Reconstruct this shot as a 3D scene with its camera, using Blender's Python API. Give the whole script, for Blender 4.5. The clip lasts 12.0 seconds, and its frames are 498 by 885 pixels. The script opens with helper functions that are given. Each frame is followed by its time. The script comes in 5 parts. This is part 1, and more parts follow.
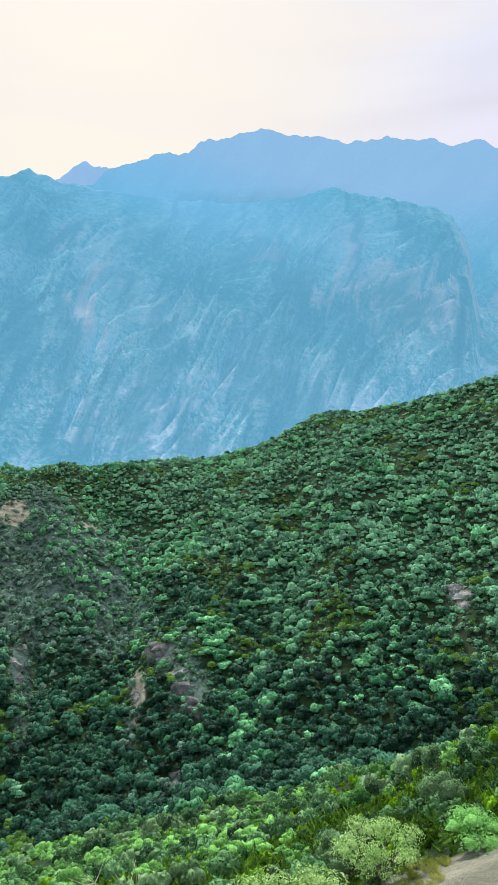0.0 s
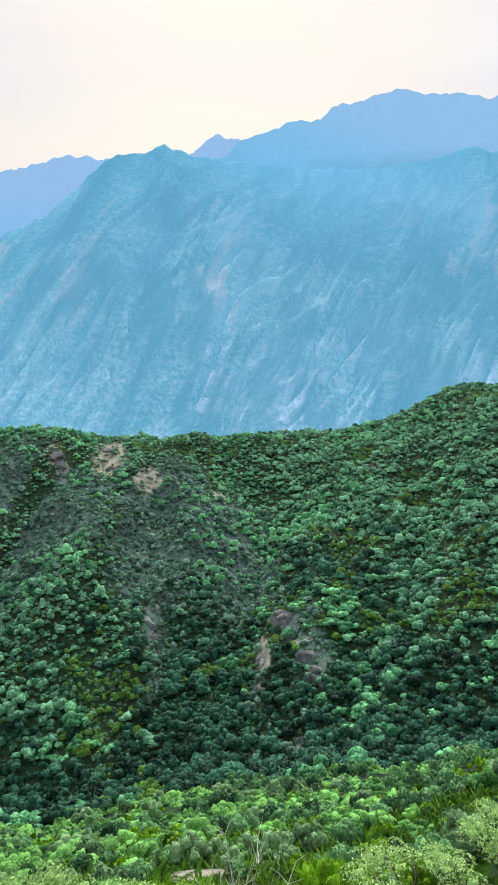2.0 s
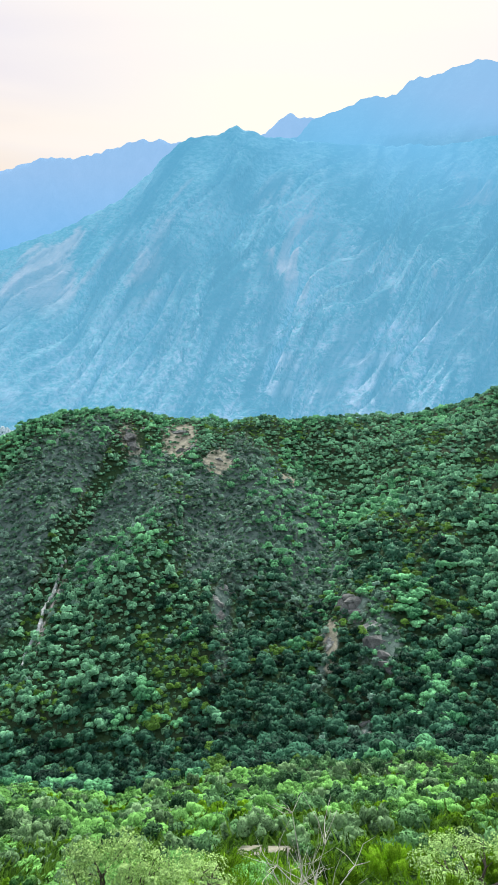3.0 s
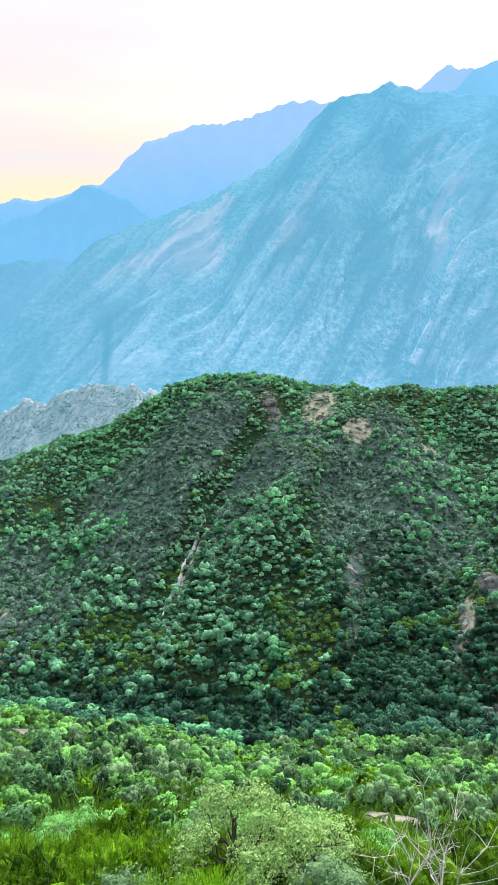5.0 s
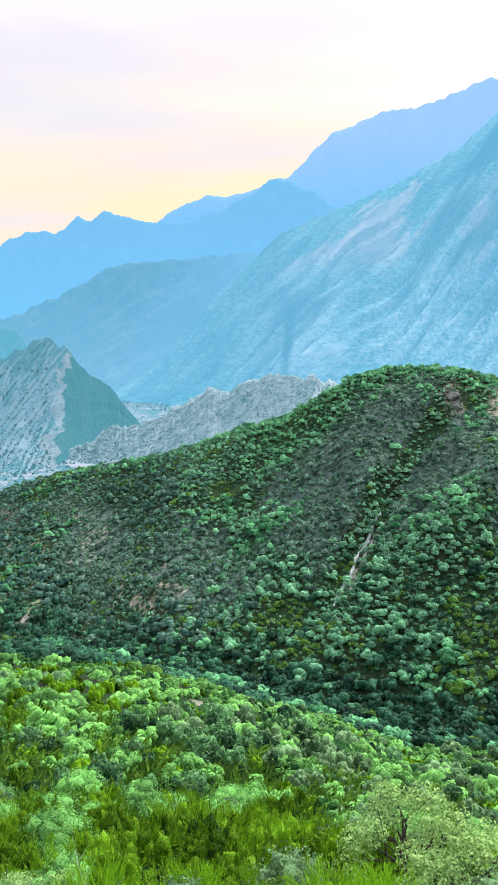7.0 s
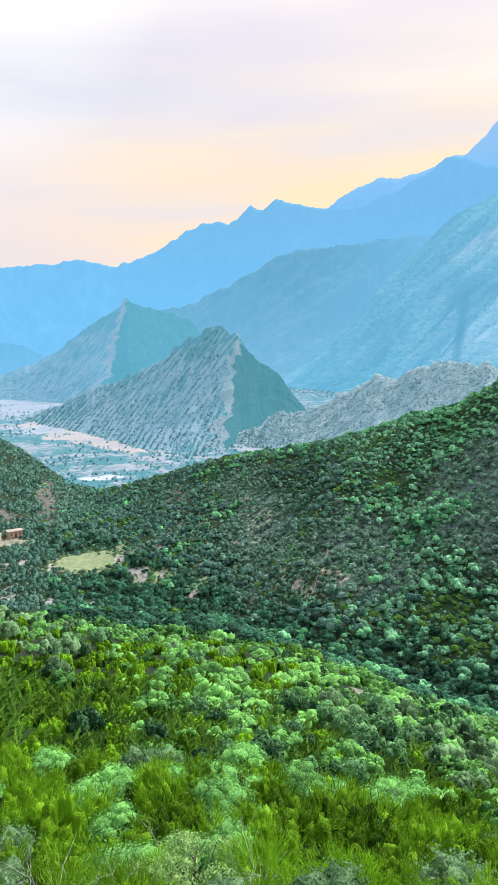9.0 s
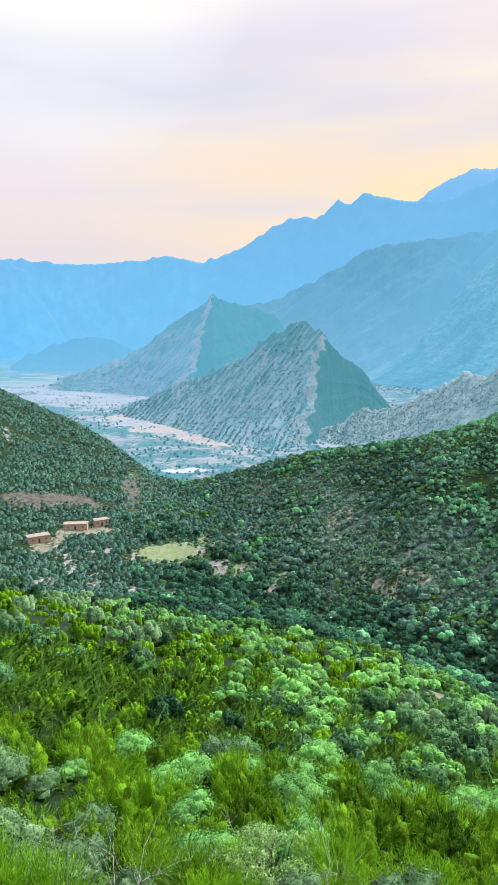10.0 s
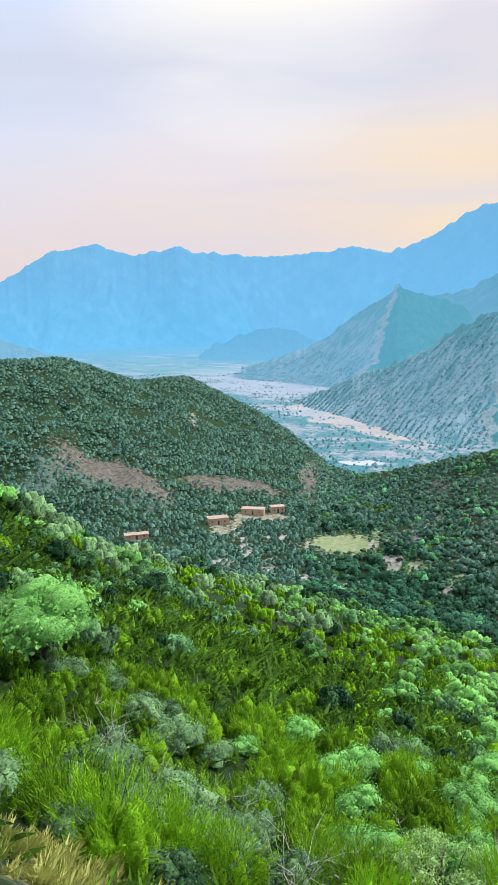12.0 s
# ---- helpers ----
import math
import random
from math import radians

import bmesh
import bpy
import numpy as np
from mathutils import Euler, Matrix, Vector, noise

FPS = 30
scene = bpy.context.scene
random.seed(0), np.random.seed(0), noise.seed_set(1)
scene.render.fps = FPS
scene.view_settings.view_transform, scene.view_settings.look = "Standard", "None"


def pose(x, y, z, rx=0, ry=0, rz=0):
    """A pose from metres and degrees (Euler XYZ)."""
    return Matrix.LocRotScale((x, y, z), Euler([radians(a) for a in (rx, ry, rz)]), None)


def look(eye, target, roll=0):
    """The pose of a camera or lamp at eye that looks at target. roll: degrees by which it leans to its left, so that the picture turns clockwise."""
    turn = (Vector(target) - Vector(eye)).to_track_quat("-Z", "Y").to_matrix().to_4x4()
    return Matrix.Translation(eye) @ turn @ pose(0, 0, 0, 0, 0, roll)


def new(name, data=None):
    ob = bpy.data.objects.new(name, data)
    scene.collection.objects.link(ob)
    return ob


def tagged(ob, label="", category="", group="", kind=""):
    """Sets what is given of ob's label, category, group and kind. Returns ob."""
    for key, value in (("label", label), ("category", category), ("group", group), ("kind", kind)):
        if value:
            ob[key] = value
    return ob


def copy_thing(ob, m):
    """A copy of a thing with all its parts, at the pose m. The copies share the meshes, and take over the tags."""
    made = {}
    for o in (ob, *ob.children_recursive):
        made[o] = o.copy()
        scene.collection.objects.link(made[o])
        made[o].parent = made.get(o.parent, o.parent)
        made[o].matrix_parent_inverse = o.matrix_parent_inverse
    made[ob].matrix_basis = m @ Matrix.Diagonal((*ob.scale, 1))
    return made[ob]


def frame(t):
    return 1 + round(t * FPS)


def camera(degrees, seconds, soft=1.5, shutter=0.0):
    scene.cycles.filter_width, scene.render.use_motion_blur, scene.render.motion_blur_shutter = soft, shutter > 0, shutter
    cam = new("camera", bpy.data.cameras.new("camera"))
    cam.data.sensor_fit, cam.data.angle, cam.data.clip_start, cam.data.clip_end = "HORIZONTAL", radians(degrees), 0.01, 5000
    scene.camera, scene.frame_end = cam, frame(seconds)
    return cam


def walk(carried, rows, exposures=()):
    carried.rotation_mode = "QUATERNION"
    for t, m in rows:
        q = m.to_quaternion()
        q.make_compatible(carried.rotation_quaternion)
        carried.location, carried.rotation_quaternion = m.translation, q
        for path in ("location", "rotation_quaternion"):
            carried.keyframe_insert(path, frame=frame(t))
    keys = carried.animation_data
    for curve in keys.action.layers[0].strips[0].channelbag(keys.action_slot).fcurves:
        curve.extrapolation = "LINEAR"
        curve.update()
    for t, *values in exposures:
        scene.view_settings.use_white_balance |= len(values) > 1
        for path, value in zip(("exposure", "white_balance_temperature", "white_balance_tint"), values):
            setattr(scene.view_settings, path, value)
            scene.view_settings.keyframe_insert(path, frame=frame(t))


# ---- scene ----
# The camera is held out at arm's length on a hillside and swings to the left round the body: seconds, heading (left of +y), pitch, lean.
EYE = Vector((0.0, 0.0, 150.0))
TURN = [
    (0.0, -34.14, -1.98, -1.74),
    (0.5, -31.49, -2.39, -1.64),
    (1.0, -28.71, -2.89, -1.50),
    (1.5, -26.21, -3.42, -1.43),
    (2.0, -23.77, -3.98, -1.38),
    (2.5, -21.02, -4.60, -1.31),
    (3.0, -18.11, -5.24, -1.22),
    (5.0, -6.79, -7.76, -0.39),
    (5.5, -3.49, -8.01, -0.31),
    (6.0, -0.00, -8.07, -0.17),
    (6.5, 3.71, -8.17, -0.18),
    (7.0, 7.62, -8.38, -0.34),
    (9.0, 21.11, -9.30, -0.97),
    (9.5, 24.30, -9.42, -0.96),
    (10.0, 27.85, -9.56, -0.82),
    (10.5, 31.41, -9.72, -0.73),
    (11.0, 34.83, -9.84, -0.72),
    (11.5, 38.45, -9.94, -0.71),
    (12.0, 42.42, -10.08, -0.75),
]
ARM = 0.75
cam = camera(38.85, 12.0, 1.0)


def heading(az, el):
    a, e = radians(az), radians(el)
    return Vector((-math.sin(a) * math.cos(e), math.cos(a) * math.cos(e), math.sin(e)))


def held(az):
    return EYE + Vector((0.03, 0.02, 0.0)) + (heading(az, 0.0) - heading(0.0, 0.0)) * ARM


walk(cam, [(t, look(held(az), held(az) + heading(az, el) * 100.0, lean)) for t, az, el, lean in TURN],
     [(0.0, -0.08), (2.0, -0.03), (3.5, 0.09), (5.0, 0.23), (7.0, 0.23), (9.0, 0.13), (10.5, 0.05), (12.0, 0.0)])

# ---- world and sun: a bright hazy evening sky, the sun low and veiled behind the high range ----
SUN_AZ, SUN_EL = -24.0, 42.0


class Nodes:
    """A short way to write node trees."""

    def __init__(self, tree):
        self.tree = tree
        tree.nodes.clear()

    def add(self, kind, inputs=None, operation="", clamp=False, blend=""):
        n = self.tree.nodes.new(kind)
        if operation:
            n.operation = operation
        if clamp:
            n.use_clamp = True
        if blend:
            n.data_type, n.blend_type = "RGBA", blend
        for slot, v in (inputs or {}).items():
            if isinstance(v, bpy.types.NodeSocket):
                self.tree.links.new(v, n.inputs[slot])
            else:
                n.inputs[slot].default_value = v
        return n

    def math(self, op, a, b=0.0, c=0.0, clamp=False):
        return self.add("ShaderNodeMath", operation=op, clamp=clamp, inputs={0: a, 1: b, 2: c}).outputs[0]

    def mix(self, fac, a, b, blend="MIX"):
        return self.add("ShaderNodeMix", blend=blend, inputs={0: fac, 6: a, 7: b}).outputs[2]

    def ramp(self, fac, stops):
        n = self.add("ShaderNodeValToRGB", inputs={0: fac})
        e = n.color_ramp.elements
        while len(e) < len(stops):
            e.new(0.5)
        for el, (p, c) in zip(e, stops):
            el.position, el.color = p, (*c, 1.0) if len(c) == 3 else c
        return n.outputs[0]

    def value(self, name):
        n = self.tree.nodes.new("ShaderNodeAttribute")
        n.attribute_name = name
        return n.outputs["Fac"]

    def noise(self, vector, scale, detail=4.0, rough=0.55, distort=0.0):
        return self.add("ShaderNodeTexNoise", inputs={"Vector": vector, "Scale": scale, "Detail": detail, "Roughness": rough, "Distortion": distort}).outputs[0]

    def span(self, v, a, b, c=0.0, d=1.0):
        return self.add("ShaderNodeMapRange", inputs={0: v, 1: a, 2: b, 3: c, 4: d}).outputs[0]

    def scaled(self, vector, sx, sy, sz):
        return self.add("ShaderNodeMapping", inputs={"Vector": vector, "Scale": (sx, sy, sz)}).outputs[0]


def make_world():
    world = bpy.data.worlds.new("evening_sky")
    world.use_nodes = True
    n = Nodes(world.node_tree)
    way = n.add("ShaderNodeTexCoord").outputs["Generated"]
    xyz = n.add("ShaderNodeSeparateXYZ", inputs={0: way})
    up = xyz.outputs[2]
    # colour by height over the horizon: pink-grey dusk band, lavender, blue-white
    base = n.ramp(n.span(up, -0.05, 1.0), [(0.0, (0.62, 0.54, 0.56)), (0.10, (0.81, 0.69, 0.68)), (0.19, (0.83, 0.74, 0.75)), (0.28, (0.82, 0.79, 0.86)),
                                       (0.38, (0.84, 0.84, 1.0)), (0.5, (0.84, 0.87, 1.03)), (1.0, (0.82, 0.88, 1.0))])
    # warm afterglow low over the range, and the veiled bright sky round the hidden sun
    warm_dot = n.add("ShaderNodeVectorMath", operation="DOT_PRODUCT", inputs={0: way, 1: tuple(heading(9.0, 8.0))}).outputs["Value"]
    warm = n.math("MULTIPLY", n.span(warm_dot, 0.84, 0.99), n.span(up, 0.17, 0.54, 1.0, 0.0))
    sky = n.mix(n.math("MULTIPLY", warm, 1.02, clamp=True), base, (0.97, 0.77, 0.52, 1.0))
    dot = n.add("ShaderNodeVectorMath", operation="DOT_PRODUCT", inputs={0: way, 1: tuple(heading(SUN_AZ, 22.0))}).outputs["Value"]
    glow = n.math("POWER", n.span(dot, 0.88, 0.995), 1.25)
    sky = n.mix(glow, sky, (0.97, 0.92, 0.82, 1.0))
    # long soft streaks of cloud
    streak = n.noise(n.scaled(way, 1.3, 1.3, 6.5), 1.5, 4.0, 0.45, 0.25)
    veil = n.math("MULTIPLY", n.span(streak, 0.47, 0.62), n.span(up, 0.18, 0.34))
    sky = n.mix(n.math("MULTIPLY", veil, 0.75), sky, (0.95, 0.885, 0.84, 1.0))
    grey = n.span(n.noise(n.scaled(way, 0.8, 0.8, 6.5), 1.9, 3.0, 0.45, 0.2), 0.47, 0.66)
    sky = n.mix(n.math("MULTIPLY", n.math("MULTIPLY", grey, 0.62), n.span(dot, 0.995, 0.90, 0.0, 1.0)), sky, (0.71, 0.70, 0.82, 1.0))
    # bluer open sky high over the valley, and a pale bank of cloud beside it
    for way_az, way_el, reach, tone, much in ((66.0, 26.0, 0.93, (0.60, 0.74, 1.0, 1.0), 0.75), (42.0, 25.0, 0.97, (1.0, 0.98, 0.94, 1.0), 0.9)):
        close = n.add("ShaderNodeVectorMath", operation="DOT_PRODUCT", inputs={0: way, 1: tuple(heading(way_az, way_el))}).outputs["Value"]
        sky = n.mix(n.span(n.math("ADD", close, n.math("MULTIPLY", n.math("SUBTRACT", streak, 0.5), 0.03)), reach, 1.0, 0.0, much), sky, tone)
    # a long grey-blue bank of cloud low over the valley
    bank = n.math("MULTIPLY", n.span(n.math("ABSOLUTE", n.math("SUBTRACT", up, 0.30)), 0.07, 0.01), n.span(streak, 0.40, 0.56, 0.25, 1.0))
    bank = n.math("MULTIPLY", bank, n.span(n.add("ShaderNodeVectorMath", operation="DOT_PRODUCT", inputs={0: way, 1: tuple(heading(52.0, 14.0))}).outputs["Value"], 0.78, 0.97))
    sky = n.mix(n.math("MULTIPLY", bank, 0.75), sky, (0.64, 0.68, 0.82, 1.0))
    # a thin cloud cover is brightest overhead
    strength = n.span(up, 0.52, 1.0, 1.0, 1.5)
    real = n.add("ShaderNodeTexSky")
    real.sky_type, real.sun_disc = "NISHITA", False
    real.sun_elevation, real.sun_rotation, real.dust_density = radians(SUN_EL), radians(-SUN_AZ), 3.0
    a = n.add("ShaderNodeBackground", inputs={"Color": sky, "Strength": strength}).outputs[0]
    b = n.add("ShaderNodeBackground", inputs={"Color": real.outputs[0], "Strength": 0.004}).outputs[0]
    both = n.add("ShaderNodeAddShader", inputs={0: a, 1: b}).outputs[0]
    n.add("ShaderNodeOutputWorld", inputs={0: both})
    scene.world = world


make_world()
sun_data = bpy.data.lights.new("sun", "SUN")
sun_data.energy, sun_data.angle, sun_data.color = 5.0, radians(14), (1.0, 0.96, 0.88)
sun = new("sun", sun_data)
sun.matrix_world = look(EYE + heading(SUN_AZ, SUN_EL) * 300.0, EYE)


# ---- materials ----
def material(name):
    m = bpy.data.materials.new(name)
    m.use_nodes = True
    return m, Nodes(m.node_tree)


def finish(n, shader):
    n.add("ShaderNodeOutputMaterial", inputs={0: shader})


def foliage(name, dark, light, grain=3.0, through_light=0.12, holes=0.45, ruffle=0.85):
    """Leaves: a tint for each bush, finer change from spray to spray, leaves that face all ways, and gaps between the sprays."""
    m, n = material(name)
    where = n.add("ShaderNodeNewGeometry")
    spot = where.outputs["Position"]
    tint = n.value("tint")
    broad = n.noise(spot, 0.035, 3.0)
    leaf = n.add("ShaderNodeTexNoise", inputs={"Vector": spot, "Scale": grain, "Detail": 4.0, "Roughness": 0.68})
    knobs = leaf.outputs[0]
    f = n.math("MULTIPLY_ADD", tint, 0.8, n.math("MULTIPLY_ADD", where.outputs["Random Per Island"], 0.55, -0.32))
    f = n.math("ADD", f, n.math("MULTIPLY", n.math("SUBTRACT", broad, 0.5), 0.6))
    f = n.math("ADD", f, n.math("MULTIPLY", n.math("SUBTRACT", knobs, 0.5), 1.45))
    f = n.math("ADD", f, n.math("MULTIPLY", n.add("ShaderNodeObjectInfo").outputs["Random"], 0.2), clamp=True)
    colour = n.mix(f, (*dark, 1.0), (*light, 1.0))
    # single leaves face all ways round the surface of the spray
    off = n.add("ShaderNodeVectorMath", operation="SUBTRACT", inputs={0: leaf.outputs[1], 1: (0.5, 0.5, 0.5)}).outputs[0]
    off = n.add("ShaderNodeVectorMath", operation="SCALE", inputs={0: off, "Scale": 3.2 * ruffle}).outputs[0]
    off = n.add("ShaderNodeVectorMath", operation="ADD", inputs={0: where.outputs["Normal"], 1: off}).outputs[0]
    facing = n.add("ShaderNodeVectorMath", operation="NORMALIZE", inputs={0: off}).outputs[0]
    a = n.add("ShaderNodeBsdfPrincipled", inputs={"Base Color": colour, "Roughness": 0.7, "Specular IOR Level": 0.06, "Normal": facing}).outputs[0]
    b = n.add("ShaderNodeBsdfTranslucent", inputs={"Color": colour, "Normal": facing}).outputs[0]
    solid = n.add("ShaderNodeMixShader", inputs={0: through_light, 1: a, 2: b}).outputs[0]
    gaps = n.noise(spot, grain * 1.35, 2.0, 0.6)
    gone = n.math("LESS_THAN", gaps, holes)
    clear = n.add("ShaderNodeBsdfTransparent").outputs[0]
    finish(n, n.add("ShaderNodeMixShader", inputs={0: gone, 1: solid, 2: clear}).outputs[0])
    return m


def earth(name):
    """Hillside soil: brown earth, thin herbs, and the kinds of bare ground that the land names: scree, tan earth, red scarps, meadow, valley gravel."""
    m, n = material(name)
    p = n.add("ShaderNodeNewGeometry").outputs["Position"]
    big = n.noise(p, 0.03, 5.0, 0.6)
    mid = n.noise(p, 0.35, 6.0, 0.65, 0.3)
    fine = n.noise(p, 5.0, 5.0, 0.7)
    soil = n.mix(n.span(mid, 0.35, 0.65), (0.013, 0.026, 0.012, 1), (0.034, 0.048, 0.022, 1))
    soil = n.mix(n.math("MULTIPLY", n.span(n.math("ADD", big, n.math("MULTIPLY", mid, 0.5)), 0.62, 0.85), 0.8), soil, (0.024, 0.062, 0.022, 1))
    kinds = (("scree", (0.125, 0.19, 0.165), (0.052, 0.09, 0.078)), ("tan", (0.37, 0.365, 0.28), (0.17, 0.172, 0.13)), ("red", (0.20, 0.18, 0.155), (0.075, 0.08, 0.072)),
             ("meadow", (0.30, 0.36, 0.20), (0.19, 0.25, 0.13)), ("pale", (0.42, 0.41, 0.38), (0.20, 0.20, 0.19)))
    edge = n.math("MULTIPLY", n.math("SUBTRACT", mid, 0.5), 1.3)
    for kind, light, dark in kinds:
        c = n.mix(n.span(mid, 0.38, 0.62), (*dark, 1), (*light, 1))
        here = n.span(n.math("ADD", n.value(kind), edge), 0.35, 0.6)
        here = n.math("MULTIPLY", here, n.span(n.value(kind), 0.02, 0.2))
        soil = n.mix(here, soil, c)
    soil = n.mix(n.span(fine, 0.4, 0.75, 0.0, 0.45), soil, (0.018, 0.034, 0.020, 1))
    bump = n.add("ShaderNodeBump", inputs={"Strength": 0.9, "Distance": 0.5, "Height": n.math("ADD", mid, n.math("MULTIPLY", fine, 0.3))}).outputs[0]
    finish(n, n.add("ShaderNodeBsdfPrincipled", inputs={"Base Color": soil, "Roughness": 0.95, "Specular IOR Level": 0.1, "Normal": bump}).outputs[0])
    return m


def rock(name, pale, dark, scale=1.0):
    m, n = material(name)
    p = n.add("ShaderNodeNewGeometry").outputs["Position"]
    big = n.noise(n.scaled(p, 1, 1, 0.4), 0.35 * scale, 6.0, 0.6, 0.6)
    fine = n.noise(p, 3.0 * scale, 6.0, 0.7)
    c = n.mix(n.span(big, 0.35, 0.65), (*dark, 1), (*pale, 1))
    c = n.mix(n.span(fine, 0.4, 0.7, 0.0, 0.55), c, (*[v * 0.5 for v in dark], 1))
    bump = n.add("ShaderNodeBump", inputs={"Strength": 0.8, "Distance": 0.5, "Height": n.math("ADD", big, n.math("MULTIPLY", fine, 0.4))}).outputs[0]
    finish(n, n.add("ShaderNodeBsdfPrincipled", inputs={"Base Color": c, "Roughness": 0.9, "Specular IOR Level": 0.2, "Normal": bump}).outputs[0])
    return m


def far_slope(name, scrub, stone, air, share, stone_at=0.52, scale=1.0, low=None, low_z=(0.0, 300.0), dip=0.0, grain=0.14, dots=0.55, fade=None):
    """A far mountainside: scrub and bare stone, with the haze of kilometres of bright air mixed in as emission."""
    m, n = material(name)
    p = n.add("ShaderNodeNewGeometry").outputs["Position"]
    z = n.add("ShaderNodeSeparateXYZ", inputs={0: p}).outputs[2]
    broad = n.noise(n.scaled(p, 1, 1, 0.5), 0.0022 * scale, 6.0, 0.62, 0.8)
    tilted = n.add("ShaderNodeMapping", inputs={"Vector": p, "Rotation": (0.0, radians(dip), 0.0)}).outputs[0]
    lines = n.noise(n.scaled(tilted, 1, 1, grain), 0.016 * scale, 6.0, 0.65, 0.4)
    speck = n.noise(p, 0.09 * scale, 4.0, 0.75)
    f = n.math("ADD", n.math("MULTIPLY", broad, 0.42), n.math("MULTIPLY", lines, 0.58))
    f = n.math("ADD", f, n.math("MULTIPLY", n.math("SUBTRACT", speck, 0.5), 0.5))
    mask = n.span(f, stone_at - 0.13, stone_at + 0.15)
    c = n.mix(mask, (*scrub, 1), (*stone, 1))
    c = n.mix(n.span(speck, 0.50, 0.60, 0.0, dots), c, (*scrub, 1))
    bump = n.add("ShaderNodeBump", inputs={"Strength": 1.0, "Distance": 9.0, "Height": n.math("ADD", lines, n.math("MULTIPLY", speck, 0.3))}).outputs[0]
    solid = n.add("ShaderNodeBsdfPrincipled", inputs={"Base Color": c, "Roughness": 1.0, "Specular IOR Level": 0.0, "Normal": bump}).outputs[0]
    # the haze is painted: an emission in the air's colour over the slope
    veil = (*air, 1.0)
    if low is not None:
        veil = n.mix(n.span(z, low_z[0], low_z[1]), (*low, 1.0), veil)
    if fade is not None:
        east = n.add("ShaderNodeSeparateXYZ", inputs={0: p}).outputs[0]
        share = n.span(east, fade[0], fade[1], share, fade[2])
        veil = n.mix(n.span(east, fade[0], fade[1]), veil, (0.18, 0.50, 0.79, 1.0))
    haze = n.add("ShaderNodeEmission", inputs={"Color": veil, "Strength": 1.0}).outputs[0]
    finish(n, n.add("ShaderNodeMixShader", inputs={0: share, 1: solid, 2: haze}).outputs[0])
    return m


def high_slope(name):
    """The great mountainside: scrub with bare pinkish banks, gullies that run down slantwise, speckled stone and pale
    slabs low down, with the haze of bright air mixed in as emission.
    """
    m, n = material(name)
    p = n.add("ShaderNodeNewGeometry").outputs["Position"]
    xyz = n.add("ShaderNodeSeparateXYZ", inputs={0: p})
    x, z = xyz.outputs[0], xyz.outputs[2]
    # along and across the slanting gullies
    along = n.math("ADD", n.math("MULTIPLY", x, 0.62), n.math("MULTIPLY", z, 0.78))
    across = n.math("SUBTRACT", n.math("MULTIPLY", x, 0.78), n.math("MULTIPLY", z, 0.62))

    def slant(a, b, w):
        return n.add("ShaderNodeCombineXYZ", inputs={0: n.math("MULTIPLY", across, a), 1: n.math("MULTIPLY", along, b), 2: w}).outputs[0]

    gully = n.math("ABSOLUTE", n.math("SUBTRACT", n.noise(slant(1.0, 0.13, 0.0), 0.0062, 4.0, 0.55, 0.45), 0.5))
    gully = n.math("MULTIPLY", n.span(gully, 0.01, 0.075, 1.0, 0.0), n.span(n.noise(p, 0.0024, 2.0), 0.36, 0.52, 0.15, 1.0))
    bank = n.noise(slant(1.6, 0.42, 40.0), 0.0046, 3.0, 0.5, 0.5)
    small = n.math("ABSOLUTE", n.math("SUBTRACT", n.noise(slant(1.0, 0.18, 9.0), 0.019, 3.0, 0.55, 0.4), 0.5))
    small = n.math("MULTIPLY", n.span(small, 0.01, 0.13, 0.6, 0.0), n.math("MULTIPLY", n.span(z, 900.0, 500.0), n.span(bank, 0.40, 0.56, 0.25, 1.0)))
    broad = n.noise(slant(1.5, 1.0, 3.0), 0.0030, 4.0, 0.55, 0.9)
    speck = n.noise(p, 0.085, 3.0, 0.75)
    grain = n.noise(n.scaled(p, 1.0, 1.0, 1.6), 0.042, 4.0, 0.72)
    ledge = n.noise(n.scaled(p, 1.0, 1.0, 3.0), 0.022, 5.0, 0.7, 0.6)
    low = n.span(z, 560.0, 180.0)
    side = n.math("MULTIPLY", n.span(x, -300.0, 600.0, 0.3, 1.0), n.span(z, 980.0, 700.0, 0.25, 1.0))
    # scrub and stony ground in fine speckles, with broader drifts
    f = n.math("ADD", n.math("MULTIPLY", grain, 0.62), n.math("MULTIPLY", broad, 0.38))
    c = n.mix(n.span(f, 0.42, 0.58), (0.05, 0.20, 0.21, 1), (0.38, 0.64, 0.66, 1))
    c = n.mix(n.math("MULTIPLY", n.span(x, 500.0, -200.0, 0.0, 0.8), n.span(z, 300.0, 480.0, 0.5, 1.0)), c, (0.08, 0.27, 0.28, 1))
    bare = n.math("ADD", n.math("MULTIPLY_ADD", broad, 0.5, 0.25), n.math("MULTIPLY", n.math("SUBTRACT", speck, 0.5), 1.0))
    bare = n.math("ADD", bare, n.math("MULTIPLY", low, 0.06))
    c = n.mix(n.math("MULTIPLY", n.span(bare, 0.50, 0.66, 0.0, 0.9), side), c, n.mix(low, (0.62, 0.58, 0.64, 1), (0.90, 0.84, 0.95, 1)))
    # bare pinkish banks that slant down with the gullies, on the middle of the face
    belt = n.math("MULTIPLY", n.span(z, 300.0, 420.0), n.span(z, 900.0, 700.0))
    edge = n.math("MULTIPLY", n.math("SUBTRACT", grain, 0.5), 0.14)
    c = n.mix(n.math("MULTIPLY", n.span(n.math("ADD", bank, edge), 0.535, 0.585, 0.0, 0.7), belt), c, (0.86, 0.60, 0.58, 1))
